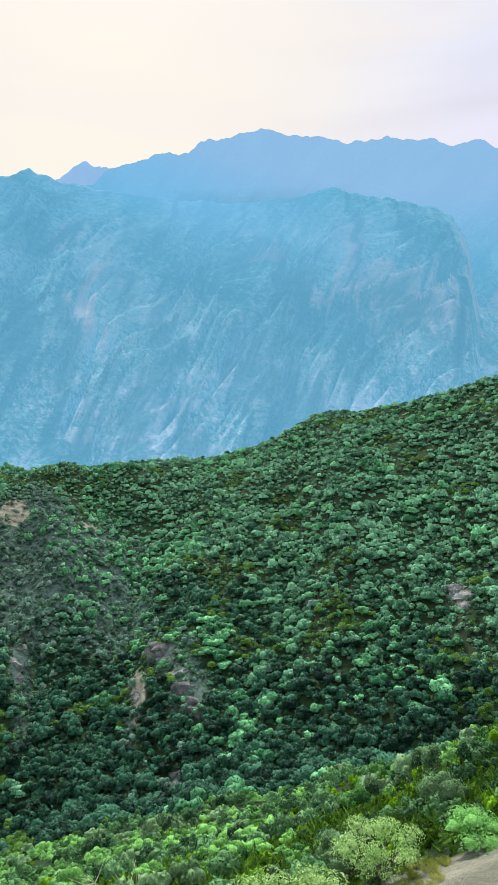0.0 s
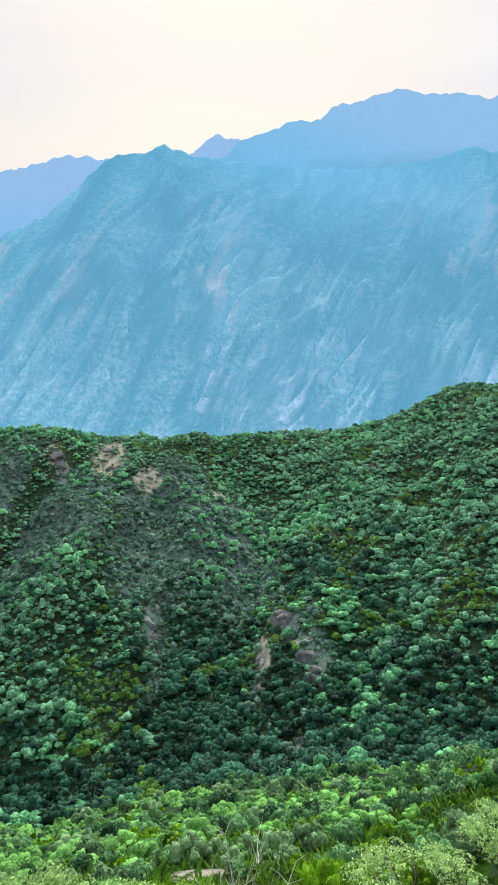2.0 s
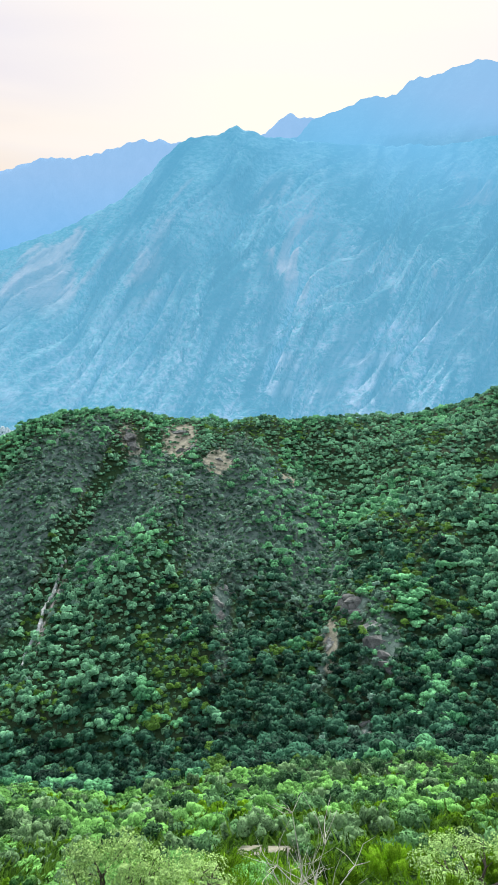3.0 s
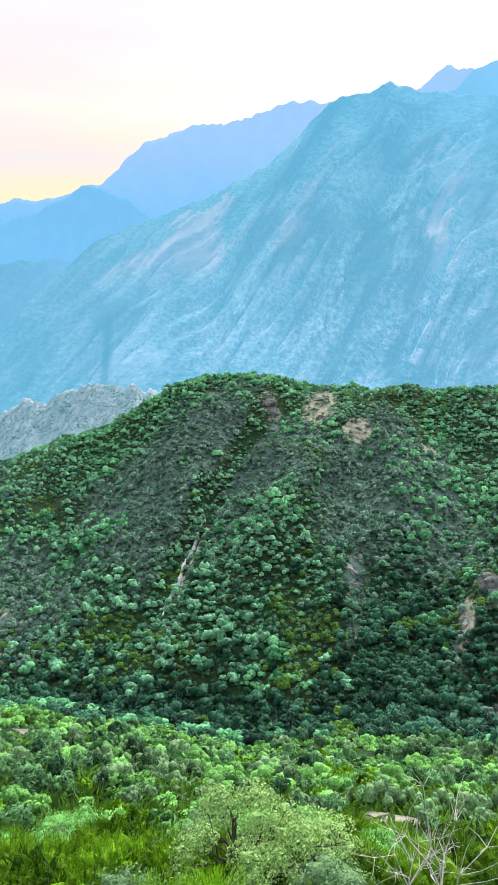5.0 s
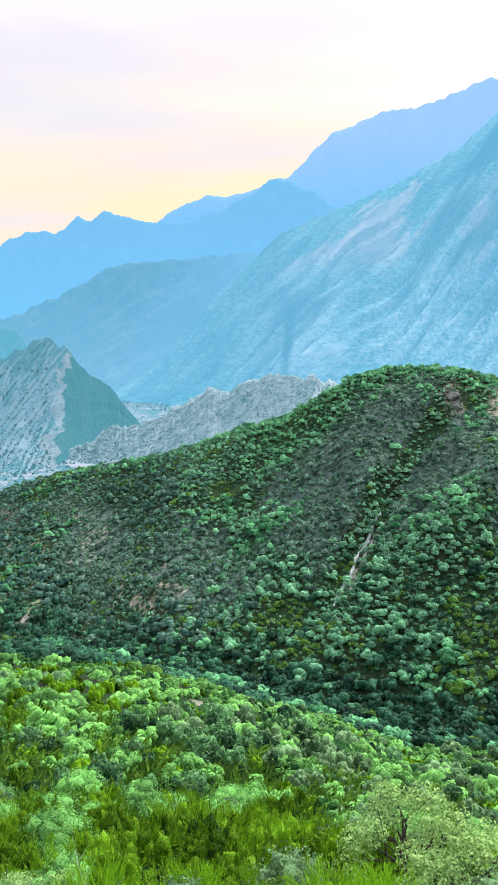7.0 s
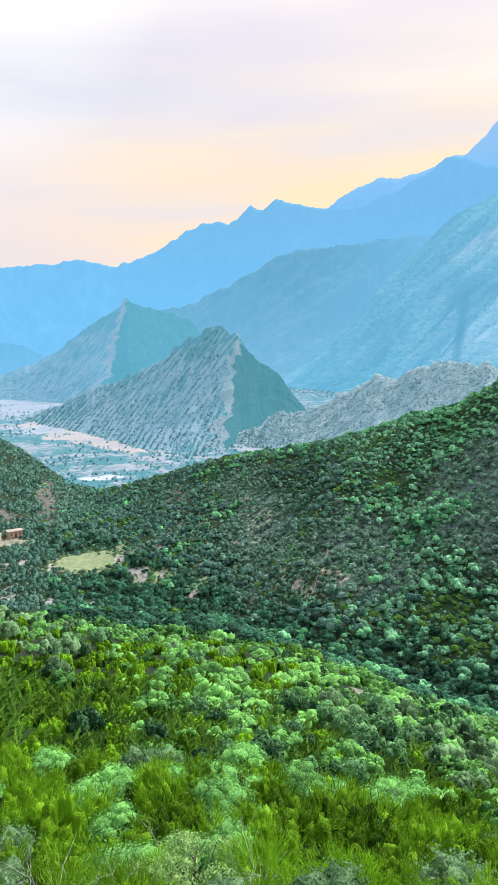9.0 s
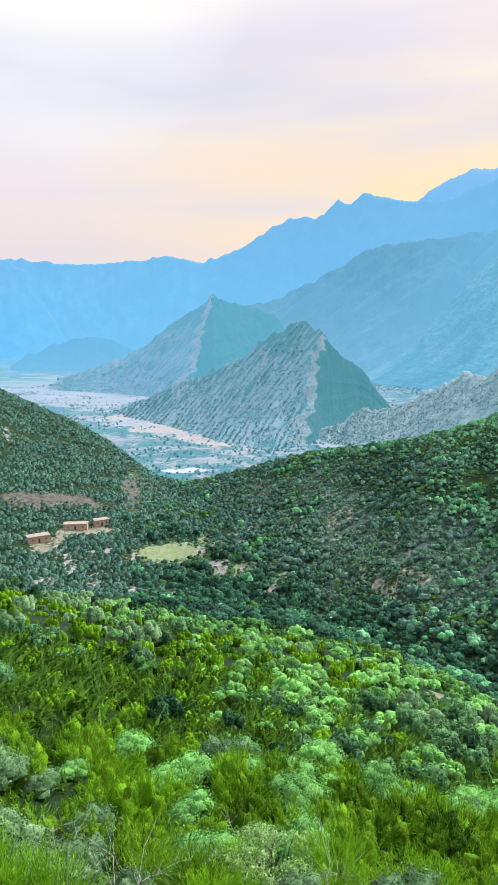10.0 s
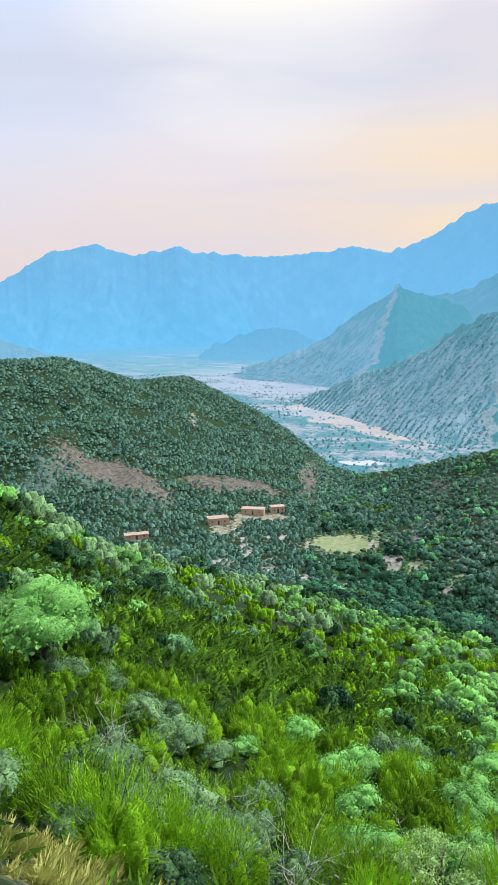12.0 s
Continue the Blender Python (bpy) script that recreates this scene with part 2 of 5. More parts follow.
    c = n.mix(n.span(bank, 0.45, 0.36, 0.0, 0.3), c, (0.02, 0.20, 0.22, 1))
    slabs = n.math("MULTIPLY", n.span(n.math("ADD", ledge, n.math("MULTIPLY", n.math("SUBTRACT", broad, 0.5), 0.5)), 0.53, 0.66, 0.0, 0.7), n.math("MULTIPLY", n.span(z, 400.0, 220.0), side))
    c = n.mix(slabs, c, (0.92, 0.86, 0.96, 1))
    slab = n.math("ADD", n.value("slab"), n.math("MULTIPLY", n.math("SUBTRACT", grain, 0.5), 1.6))
    c = n.mix(n.math("MULTIPLY", n.span(slab, 0.40, 0.8, 0.0, 0.75), n.span(n.value("slab"), 0.05, 0.5)), c, (1.0, 0.93, 1.0, 1))
    # gullies and clefts: their shade is painted as dark lines in the colour
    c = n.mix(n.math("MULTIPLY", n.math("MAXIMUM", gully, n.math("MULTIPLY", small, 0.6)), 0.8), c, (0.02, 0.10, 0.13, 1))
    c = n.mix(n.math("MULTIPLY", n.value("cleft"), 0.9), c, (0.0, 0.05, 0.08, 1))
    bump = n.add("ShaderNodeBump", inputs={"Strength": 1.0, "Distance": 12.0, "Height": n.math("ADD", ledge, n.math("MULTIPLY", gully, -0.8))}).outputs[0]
    solid = n.add("ShaderNodeBsdfPrincipled", inputs={"Base Color": c, "Roughness": 1.0, "Specular IOR Level": 0.0, "Normal": bump}).outputs[0]
    # the air's haze and the veiled sun's glare, painted as emission: more up towards the summit and under the sun
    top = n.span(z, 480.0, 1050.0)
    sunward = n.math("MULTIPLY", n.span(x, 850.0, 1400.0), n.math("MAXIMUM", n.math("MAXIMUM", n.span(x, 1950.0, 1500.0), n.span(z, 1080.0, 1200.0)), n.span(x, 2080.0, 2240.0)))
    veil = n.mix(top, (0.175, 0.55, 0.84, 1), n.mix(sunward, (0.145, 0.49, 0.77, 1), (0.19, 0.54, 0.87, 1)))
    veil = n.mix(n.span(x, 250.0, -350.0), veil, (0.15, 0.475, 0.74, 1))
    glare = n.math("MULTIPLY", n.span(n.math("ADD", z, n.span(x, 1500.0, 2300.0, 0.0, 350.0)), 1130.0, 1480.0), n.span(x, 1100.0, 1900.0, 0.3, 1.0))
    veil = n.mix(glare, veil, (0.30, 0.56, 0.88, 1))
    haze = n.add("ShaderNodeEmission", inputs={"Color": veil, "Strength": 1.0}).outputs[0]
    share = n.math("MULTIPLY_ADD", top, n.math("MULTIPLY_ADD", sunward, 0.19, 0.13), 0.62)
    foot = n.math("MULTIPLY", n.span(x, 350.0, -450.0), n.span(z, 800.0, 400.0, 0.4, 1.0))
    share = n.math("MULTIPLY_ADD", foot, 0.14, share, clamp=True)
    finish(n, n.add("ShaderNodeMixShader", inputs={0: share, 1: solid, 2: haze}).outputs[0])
    return m


def tilted_strata(name, scrub, stone, air, share, skirt):
    """A hill of tilted beds: scrub in rows along the beds, bare stone between, paler stony ground on its skirt."""
    m, n = material(name)
    p = n.add("ShaderNodeNewGeometry").outputs["Position"]
    z = n.add("ShaderNodeSeparateXYZ", inputs={0: p}).outputs[2]
    over = n.add("ShaderNodeVectorMath", operation="DOT_PRODUCT", inputs={0: p, 1: (0.70, 0.33, -0.64)}).outputs["Value"]
    down = n.add("ShaderNodeVectorMath", operation="DOT_PRODUCT", inputs={0: p, 1: (0.58, 0.27, 0.77)}).outputs["Value"]
    beds = n.noise(n.add("ShaderNodeCombineXYZ", inputs={0: over, 1: n.math("MULTIPLY", down, 0.13), 2: 0.0}).outputs[0], 0.27, 3.0, 0.6, 0.3)
    speck = n.noise(p, 0.34, 3.0, 0.7)
    broad = n.noise(p, 0.013, 3.0, 0.55)
    f = n.math("ADD", beds, n.math("MULTIPLY", n.math("SUBTRACT", speck, 0.5), 0.8))
    f = n.math("ADD", f, n.math("MULTIPLY", n.math("SUBTRACT", broad, 0.5), 0.5))
    low = n.span(z, skirt[0], skirt[1])
    f = n.math("ADD", f, n.math("MULTIPLY_ADD", low, 0.13, -0.06))
    c = n.mix(n.span(f, 0.43, 0.60), (*scrub, 1), (*stone, 1))
    bump = n.add("ShaderNodeBump", inputs={"Strength": 1.0, "Distance": 3.0, "Height": beds}).outputs[0]
    solid = n.add("ShaderNodeBsdfPrincipled", inputs={"Base Color": c, "Roughness": 1.0, "Specular IOR Level": 0.0, "Normal": bump}).outputs[0]
    # blue haze of the air in between, mixed into the hill as emission
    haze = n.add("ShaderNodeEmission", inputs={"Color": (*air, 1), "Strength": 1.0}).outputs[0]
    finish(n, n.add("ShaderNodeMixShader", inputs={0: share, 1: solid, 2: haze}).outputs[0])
    return m


def valley_floor(name):
    """The wide valley bed: dark thorn scrub, lilac-grey gravel flats, pinkish terraced fields and a pale river bed,
    with the haze of bright air put in as emission.
    """
    m, n = material(name)
    p = n.add("ShaderNodeNewGeometry").outputs["Position"]
    speck = n.noise(p, 0.10, 4.0, 0.75)
    mid = n.noise(p, 0.022, 4.0, 0.6, 0.6)
    plots = n.noise(n.scaled(p, 1.0, 2.6, 1.0), 0.012, 2.0, 0.5, 0.8)
    c = n.mix(n.span(n.math("ADD", mid, n.math("MULTIPLY", n.math("SUBTRACT", speck, 0.5), 0.9)), 0.46, 0.60), (0.05, 0.17, 0.17, 1), (0.38, 0.35, 0.38, 1))
    rough = n.math("ADD", n.math("MULTIPLY", n.math("SUBTRACT", mid, 0.5), 1.6), n.math("MULTIPLY", n.math("SUBTRACT", speck, 0.5), 0.8))
    for kind, one, two in (("flat", (0.48, 0.43, 0.48), (0.38, 0.37, 0.41)), ("terrace", (0.55, 0.42, 0.35), (0.46, 0.39, 0.38)), ("river", (0.62, 0.62, 0.66), (0.52, 0.51, 0.54))):
        tone = n.mix(n.span(plots, 0.44, 0.56), (*one, 1), (*two, 1))
        tone = n.mix(n.span(speck, 0.56, 0.66, 0.0, 0.7), tone, (0.10, 0.22, 0.21, 1))
        here = n.math("MULTIPLY", n.span(n.math("ADD", n.value(kind), rough), 0.36, 0.5), n.span(n.value(kind), 0.04, 0.2))
        c = n.mix(here, c, tone)
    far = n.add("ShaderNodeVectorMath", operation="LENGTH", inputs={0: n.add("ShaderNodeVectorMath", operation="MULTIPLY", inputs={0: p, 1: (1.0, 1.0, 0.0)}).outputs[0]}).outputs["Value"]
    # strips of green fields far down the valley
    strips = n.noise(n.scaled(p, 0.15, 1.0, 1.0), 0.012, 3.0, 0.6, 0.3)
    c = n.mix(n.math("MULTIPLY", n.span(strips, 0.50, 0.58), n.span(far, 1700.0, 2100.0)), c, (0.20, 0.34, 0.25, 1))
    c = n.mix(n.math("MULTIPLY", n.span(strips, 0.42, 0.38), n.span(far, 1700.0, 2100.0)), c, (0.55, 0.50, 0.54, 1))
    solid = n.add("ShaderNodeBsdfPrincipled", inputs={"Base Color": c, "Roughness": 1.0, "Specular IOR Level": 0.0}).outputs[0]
    # painted haze: the emission turns bluer and stronger with distance
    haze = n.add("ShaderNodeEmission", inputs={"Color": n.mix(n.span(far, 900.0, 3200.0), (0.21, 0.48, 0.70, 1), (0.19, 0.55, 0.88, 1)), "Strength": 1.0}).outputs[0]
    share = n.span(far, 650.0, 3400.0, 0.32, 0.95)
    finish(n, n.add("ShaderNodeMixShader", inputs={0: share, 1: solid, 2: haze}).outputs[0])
    return m


def bark(name, c1, c2):
    m, n = material(name)
    p = n.add("ShaderNodeNewGeometry").outputs["Position"]
    f = n.noise(n.scaled(p, 1, 1, 0.25), 14.0, 5.0, 0.7)
    c = n.mix(n.span(f, 0.35, 0.65), (*c1, 1), (*c2, 1))
    bump = n.add("ShaderNodeBump", inputs={"Strength": 0.5, "Distance": 0.02, "Height": f}).outputs[0]
    finish(n, n.add("ShaderNodeBsdfPrincipled", inputs={"Base Color": c, "Roughness": 0.9, "Normal": bump}).outputs[0])
    return m


LEAF_BROOM = foliage("broom_leaves", (0.008, 0.034, 0.002), (0.27, 0.56, 0.024), 20.0, 0.3, 0.42)
LEAF_BROOM_LOW = foliage("slope_broom_leaves", (0.009, 0.036, 0.002), (0.22, 0.48, 0.020), 10.0, 0.25, 0.42)
LEAF_ACACIA = foliage("acacia_leaves", (0.018, 0.085, 0.018), (0.28, 0.66, 0.17), 14.0, 0.25, 0.40)
LEAF_ACACIA_LOW = foliage("slope_acacia_leaves", (0.016, 0.076, 0.016), (0.29, 0.68, 0.17), 8.0, 0.25, 0.40)
LEAF_OLIVE = foliage("olive_leaves", (0.016, 0.050, 0.020), (0.25, 0.45, 0.20), 14.0, 0.2, 0.40)
LEAF_OLIVE_LOW = foliage("slope_olive_leaves", (0.016, 0.050, 0.020), (0.25, 0.45, 0.20), 6.0, 0.2, 0.40)
LEAF_HILL = foliage("hill_leaves", (0.016, 0.076, 0.040), (0.205, 0.51, 0.28), 1.7, holes=0.42)
LEAF_SAGE = foliage("sage_leaves", (0.036, 0.085, 0.060), (0.19, 0.35, 0.26), 1.7, holes=0.42)
# the hill scrub again, darkened: the ravine's shade is painted into the leaves
LEAF_RAVINE_SHADE = foliage("ravine_leaves", (0.004, 0.020, 0.013), (0.06, 0.20, 0.115), 1.7, holes=0.42)
LEAF_HILL_BRIGHT = foliage("hill_bright_leaves", (0.03, 0.15, 0.062), (0.22, 0.62, 0.28), 1.7, holes=0.42)
# dusky green scrub, with a little blue air haze put into its colour
LEAF_FAR = foliage("far_leaves", (0.022, 0.074, 0.058), (0.125, 0.262, 0.198), 2.0, holes=0.38)
LEAF_HERB = foliage("hill_herb_leaves", (0.03, 0.085, 0.012), (0.12, 0.27, 0.045), 2.6)
# air haze is put into these three leaf colours: bluer and paler
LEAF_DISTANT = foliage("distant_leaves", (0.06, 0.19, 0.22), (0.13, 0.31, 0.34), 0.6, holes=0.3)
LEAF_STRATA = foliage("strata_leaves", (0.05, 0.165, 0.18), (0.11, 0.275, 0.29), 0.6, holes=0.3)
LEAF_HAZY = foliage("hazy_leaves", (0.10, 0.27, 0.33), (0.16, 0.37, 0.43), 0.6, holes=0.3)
GRASS_DRY = foliage("dry_grass", (0.24, 0.30, 0.06), (0.62, 0.62, 0.22), 6.0, holes=0.0, ruffle=0.4)
LEAF_UNDER = foliage("undergrowth_leaves", (0.016, 0.050, 0.006), (0.10, 0.23, 0.02), 14.0, 0.2, holes=0.40)
LEAF_LOW = foliage("low_scrub_leaves", (0.017, 0.062, 0.032), (0.14, 0.32, 0.17), 1.7, holes=0.40)
LEAF_PALE = foliage("pale_acacia_leaves", (0.055, 0.16, 0.03), (0.58, 0.86, 0.32), 14.0, 0.3)
LEAF_DARK = foliage("dark_bush_leaves", (0.010, 0.044, 0.018), (0.17, 0.39, 0.15), 5.0, 0.2)
BARK = bark("dark_bark", (0.035, 0.028, 0.022), (0.10, 0.08, 0.065))
BARK_DEAD = bark("dead_wood", (0.40, 0.39, 0.34), (0.74, 0.72, 0.65))
GROUND = earth("hillside_earth")
ROCK_PALE = rock("pale_rock", (0.40, 0.43, 0.40), (0.12, 0.14, 0.132), 2.4)
ROCK_GREY = rock("grey_rock", (0.20, 0.215, 0.205), (0.075, 0.085, 0.083), 1.6)
ROCK_WHITE = rock("bleached_rock", (0.60, 0.66, 0.65), (0.26, 0.31, 0.30), 2.0)


# ---- the lie of the land ----
class Grain:
    """Smooth lattice noise for whole arrays at once."""

    def __init__(self, seed):
        self.t = np.random.RandomState(seed).rand(256, 256) * 2.0 - 1.0

    def at(self, x, y):
        xi, yi = np.floor(x).astype(int), np.floor(y).astype(int)
        fx, fy = x - xi, y - yi
        fx, fy = fx * fx * (3 - 2 * fx), fy * fy * (3 - 2 * fy)
        t = self.t
        a, b = t[xi % 256, yi % 256], t[(xi + 1) % 256, yi % 256]
        c, d = t[xi % 256, (yi + 1) % 256], t[(xi + 1) % 256, (yi + 1) % 256]
        return (a * (1 - fx) + b * fx) * (1 - fy) + (c * (1 - fx) + d * fx) * fy

    def fbm(self, x, y, octaves=4, gain=0.5):
        s, amp = 0.0, 1.0
        for k in range(octaves):
            s = s + amp * self.at(x * 2.03 ** k + 17.3 * k, y * 2.03 ** k + 5.1 * k)
            amp *= gain
        return s


G1, G2, G3 = Grain(1), Grain(2), Grain(3)


def line(az, stops, soft=1.6):
    """A value along the compass, eased between its stops."""
    xs, ys = [s[0] for s in stops], [s[1] for s in stops]
    return sum(np.interp(az + d * soft, xs, ys) for d in (-1, -0.5, 0, 0.5, 1)) / 5.0


def tan(el):
    return np.tan(np.radians(el))


# crest of the near slope, the ravine, the foot and the crest of the hills across it
NEAR_CREST_R = [(-130, 70), (-60, 62), (-45, 85), (-20, 108), (0, 118), (20, 125), (40, 108), (55, 80), (64, 62), (130, 70)]
NEAR_CREST_EL = [(-130, 12), (-75, -16), (-53, -24.2), (-45, -27.2), (-36, -30.3), (-24, -31.6), (-14, -32.2), (-6, -32.2), (3, -30.0), (10, -28.4), (18, -26.3), (24, -25.2), (31, -24.5),
                 (40, -22.5), (45, -21.6), (49, -20.2), (54, -19), (58, -16.4), (62, -14), (75, -8), (130, 12)]
RAVINE_R = [(-60, 150), (-30, 165), (0, 186), (14, 226), (22, 282), (37, 335), (62, 345)]
RAVINE_EL = [(-60, -25), (-53, -26.5), (-34, -27.5), (-27, -28.6), (-6, -30.5), (3, -29), (14, -26.8), (19, -25), (23, -23.6), (37, -21.8), (62, -20.5)]
FOOT_R = [(-60, 158), (-30, 174), (0, 196), (14, 240), (22, 300), (30, 380), (36, 470), (41, 470), (49, 425), (62, 420)]
CREST_R = [(-60, 380), (-54, 400), (-40, 425), (-27, 430), (-10, 395), (0, 410), (16, 470), (28, 560), (33, 610), (36, 660), (40, 740), (47, 800), (51, 780), (57, 700), (62, 680)]
CREST_EL = [(-60, 4), (-53.7, 2.7), (-51.5, 2.2), (-47.2, 1.0), (-44, 0.4), (-40.6, 0.6), (-38.3, -0.5), (-35, -2.3), (-31.3, -3.1), (-27.2, -2.8), (-22.3, -3.3), (-17.8, -3.1),
            (-12.5, -2.9), (-9.4, -2.0), (-6.2, -1.9), (-3, -2.2), (0.6, -3.3), (4.3, -5.4), (10.6, -7.6), (16, -9.0), (23, -10.0), (27.2, -11.1), (32.8, -12.5), (35, -13.0),
            (36.9, -10.7), (40.6, -7.8), (44.3, -5.7), (47.4, -4.1), (51, -4.5), (53.2, -3.7), (57.1, -2.2), (61.6, -2.3), (75, -1)]


def land(az, r):
    """Height of the ground over the valley floor, at headings in degrees and distances in metres."""
    az, r = np.asarray(az, float), np.asarray(r, float)
    rn, rr, rf, rc = line(az, NEAR_CREST_R), line(az, RAVINE_R), line(az, FOOT_R), line(az, CREST_R)
    zn = rn * tan(line(az, NEAR_CREST_EL, 1.0))
    zr = rr * tan(line(az, RAVINE_EL, 1.5))
    zr = np.maximum(zr, -132.0)
    zf = np.where(az < 33, zr + 3.0, -129.0)
    zc = np.maximum(rc * tan(line(az, CREST_EL, 0.6) + np.where(az < 0, 0.45, 0.12)), -138.0)
    z4 = line(az, [(-130, 0.5), (-75, -3), (-50, -5.4), (45, -5.4), (56, -4.4), (64, -3.8), (80, -2.5), (130, 0.5)])
    z8 = 8 * tan(line(az, [(-130, 5), (-75, -30), (-50, -47), (40, -47), (52, -44.5), (58, -41.5), (66, -38), (80, -28), (130, 5)]))
    z16 = 18 * tan(line(az, [(-130, 5), (-75, -25), (-53, -38), (-40, -40), (0, -41.5), (40, -41), (55, -37.5), (64, -33), (80, -22), (130, 5)]))
    zb = np.full_like(az, -148.0)
    rs = [np.zeros_like(az), np.full_like(az, 1.3), np.full_like(az, 4.0), np.full_like(az, 8.0), np.full_like(az, 18.0), rn, rr, rf, rf + 0.5 * (rc - rf), rc, rc + np.maximum((zc - zb) * 1.6, 30.0), np.full_like(az, 6000.0)]
    zm = zf + 0.46 * (zc - zf)
    zs = [np.full_like(az, -1.65), np.full_like(az, -1.75), z4, z8, z16, zn, zr, zf, zm, zc, zb, zb]
    out = 0.0
    steps = (-0.05, -0.025, 0.0, 0.025, 0.05)
    for d in steps:
        q = r * (1 + d)
        z = zs[-1].copy()
        for k in range(len(rs) - 1, 0, -1):
            w = np.clip((q - rs[k - 1]) / np.maximum(rs[k] - rs[k - 1], 1e-3), 0, 1)
            z = np.where(q <= rs[k], zs[k - 1] + (zs[k] - zs[k - 1]) * w, z)
        out = out + z / len(steps)
    # spurs and gullies on the far side of the ravine, and a rough skin everywhere
    s = np.clip((r - rf) / np.maximum(rc - rf, 1.0), 0, 1)
    mid = np.sin(np.pi * s) * np.clip((zc - zf) / 60.0, 0, 1)
    wob = 2.2 * G2.at(r / 45.0, az / 9.0)
    ribs = 0.0
    for at_az, width, high, slant in ((-44, 5, 8, 0), (-38, 2.5, -7, 8), (-33, 3.5, 5, 6), (-24.5, 3.0, -11, 4), (-17.5, 2.2, 7, 6), (-11.5, 2.6, 10, 15), (-3.4, 1.7, -10, 14.8), (1.5, 3, 5, 8), (8, 2.2, -6, 10), (14, 2.5, 5, 8), (20, 2, -5, 6), (26, 2, 3, 4), (46, 2, -6, 3), (51, 2.5, 6, 4), (56, 2, -5, 4)):
        ribs = ribs + high * np.exp(-(((az + wob - at_az + slant * (s - 0.5)) / width) ** 2))
    x, y = -r * np.sin(np.radians(az)), r * np.cos(np.radians(az))
    hill = np.clip((r - 60) / 120, 0, 1) * (1 - np.clip((r - 900) / 300, 0, 1))
    rough = np.clip(r * 0.011, 0.03, 1.0) * G1.fbm(x / 9.0, y / 9.0, 3) * np.clip(s * 40 + (r < rn * 1.3), 0.25, 1)
    gully = hill * (0.4 + mid) * 2.4 * (0.5 - np.abs(G3.fbm(x / 38.0, y / 38.0, 3)) * 1.6)
    return out + ribs * mid + rough * (1 - np.clip((r - 1000) / 800, 0, 0.8)) + gully + EYE.z


def place(az, r, up=0.0):
    az, r = np.asarray(az, float), np.asarray(r, float)
    a = np.radians(az)
    return np.stack([-r * np.sin(a), r * np.cos(a), land(az, r) + up], -1)


def mesh_from(name, verts, quads, mat, smooth=False, tints=None, tris=None):
    """A mesh from arrays of corners and of four-cornered faces."""
    me = bpy.data.meshes.new(name)
    verts = np.ascontiguousarray(verts, np.float32)
    quads = np.asarray(quads, np.int32).reshape(-1, 4)
    tris = np.zeros((0, 3), np.int32) if tris is None else np.asarray(tris, np.int32).reshape(-1, 3)
    me.vertices.add(len(verts))
    me.vertices.foreach_set("co", verts.ravel())
    me.loops.add(quads.size + tris.size)
    me.loops.foreach_set("vertex_index", np.concatenate([quads.ravel(), tris.ravel()]))
    me.polygons.add(len(quads) + len(tris))
    starts = np.concatenate([np.arange(len(quads)) * 4, quads.size + np.arange(len(tris)) * 3]).astype(np.int32)
    me.polygons.foreach_set("loop_start", starts)
    me.polygons.foreach_set("use_smooth", np.full(len(quads) + len(tris), smooth))
    me.materials.append(mat)
    if tints is not None:
        a = me.attributes.new("tint", "FLOAT", "POINT")
        a.data.foreach_set("value", np.ascontiguousarray(tints, np.float32))
    me.update(calc_edges=True)
    me.validate()
    return me


def grid_quads(rows, cols, wrap=False):
    i, j = np.meshgrid(np.arange(rows - 1), np.arange(cols if wrap else cols - 1), indexing="ij")
    k = (j + 1) % cols
    return np.stack([i * cols + j, i * cols + k, (i + 1) * cols + k, (i + 1) * cols + j], -1).reshape(-1, 4)[:, ::-1]


def blot(az, r, at_az, at_r, wide, deep, turn=0.0):
    """1 in the middle of an uneven oval on the land, 0 outside: wide and deep in metres."""
    u, v = np.radians(az - at_az) * at_r, r - at_r
    c, s = math.cos(radians(turn)), math.sin(radians(turn))
    u, v = u * c + v * s, -u * s + v * c
    return np.clip(1.5 - 1.1 * np.sqrt((u / wide) ** 2 + (v / deep) ** 2), 0, 1)


def hill_share(az, r):
    """How far up the slope across the ravine a place lies, from foot to crest."""
    rf, rc = line(az, FOOT_R), line(az, CREST_R)
    return (r - rf) / np.maximum(rc - rf, 1.0)


def slope_blot(az, r, at_az, at_s, wide_az, deep_s):
    s = hill_share(az, r)
    return np.clip(1.5 - 1.1 * np.sqrt(((az - at_az) / wide_az) ** 2 + ((s - at_s) / deep_s) ** 2), 0, 1)


CLIFFS = ((-15.2, 226, -15.9, 246, 3.4), (-29.5, 194, -28.5, 211, 4.6), (-26.9, 217, -26.5, 229, 4.0), (-24.9, 206, -24.6, 217, 2.2), (-50.9, 212, -50.3, 221, 3.4), (-27.5, 170, -27.2, 176, 2.4), (-8.7, 360, -8.3, 368, 5.0), (-13.9, 349, -13.2, 356, 4.2))


def cliffs(az, r):
    """1 where bare cliffs break through the scrub across the ravine."""
    return np.maximum.reduce([blot(az, r, (a + b) / 2, (p + q) / 2, w * 1.2, (q - p) * 0.62) for a, p, b, q, w in CLIFFS])


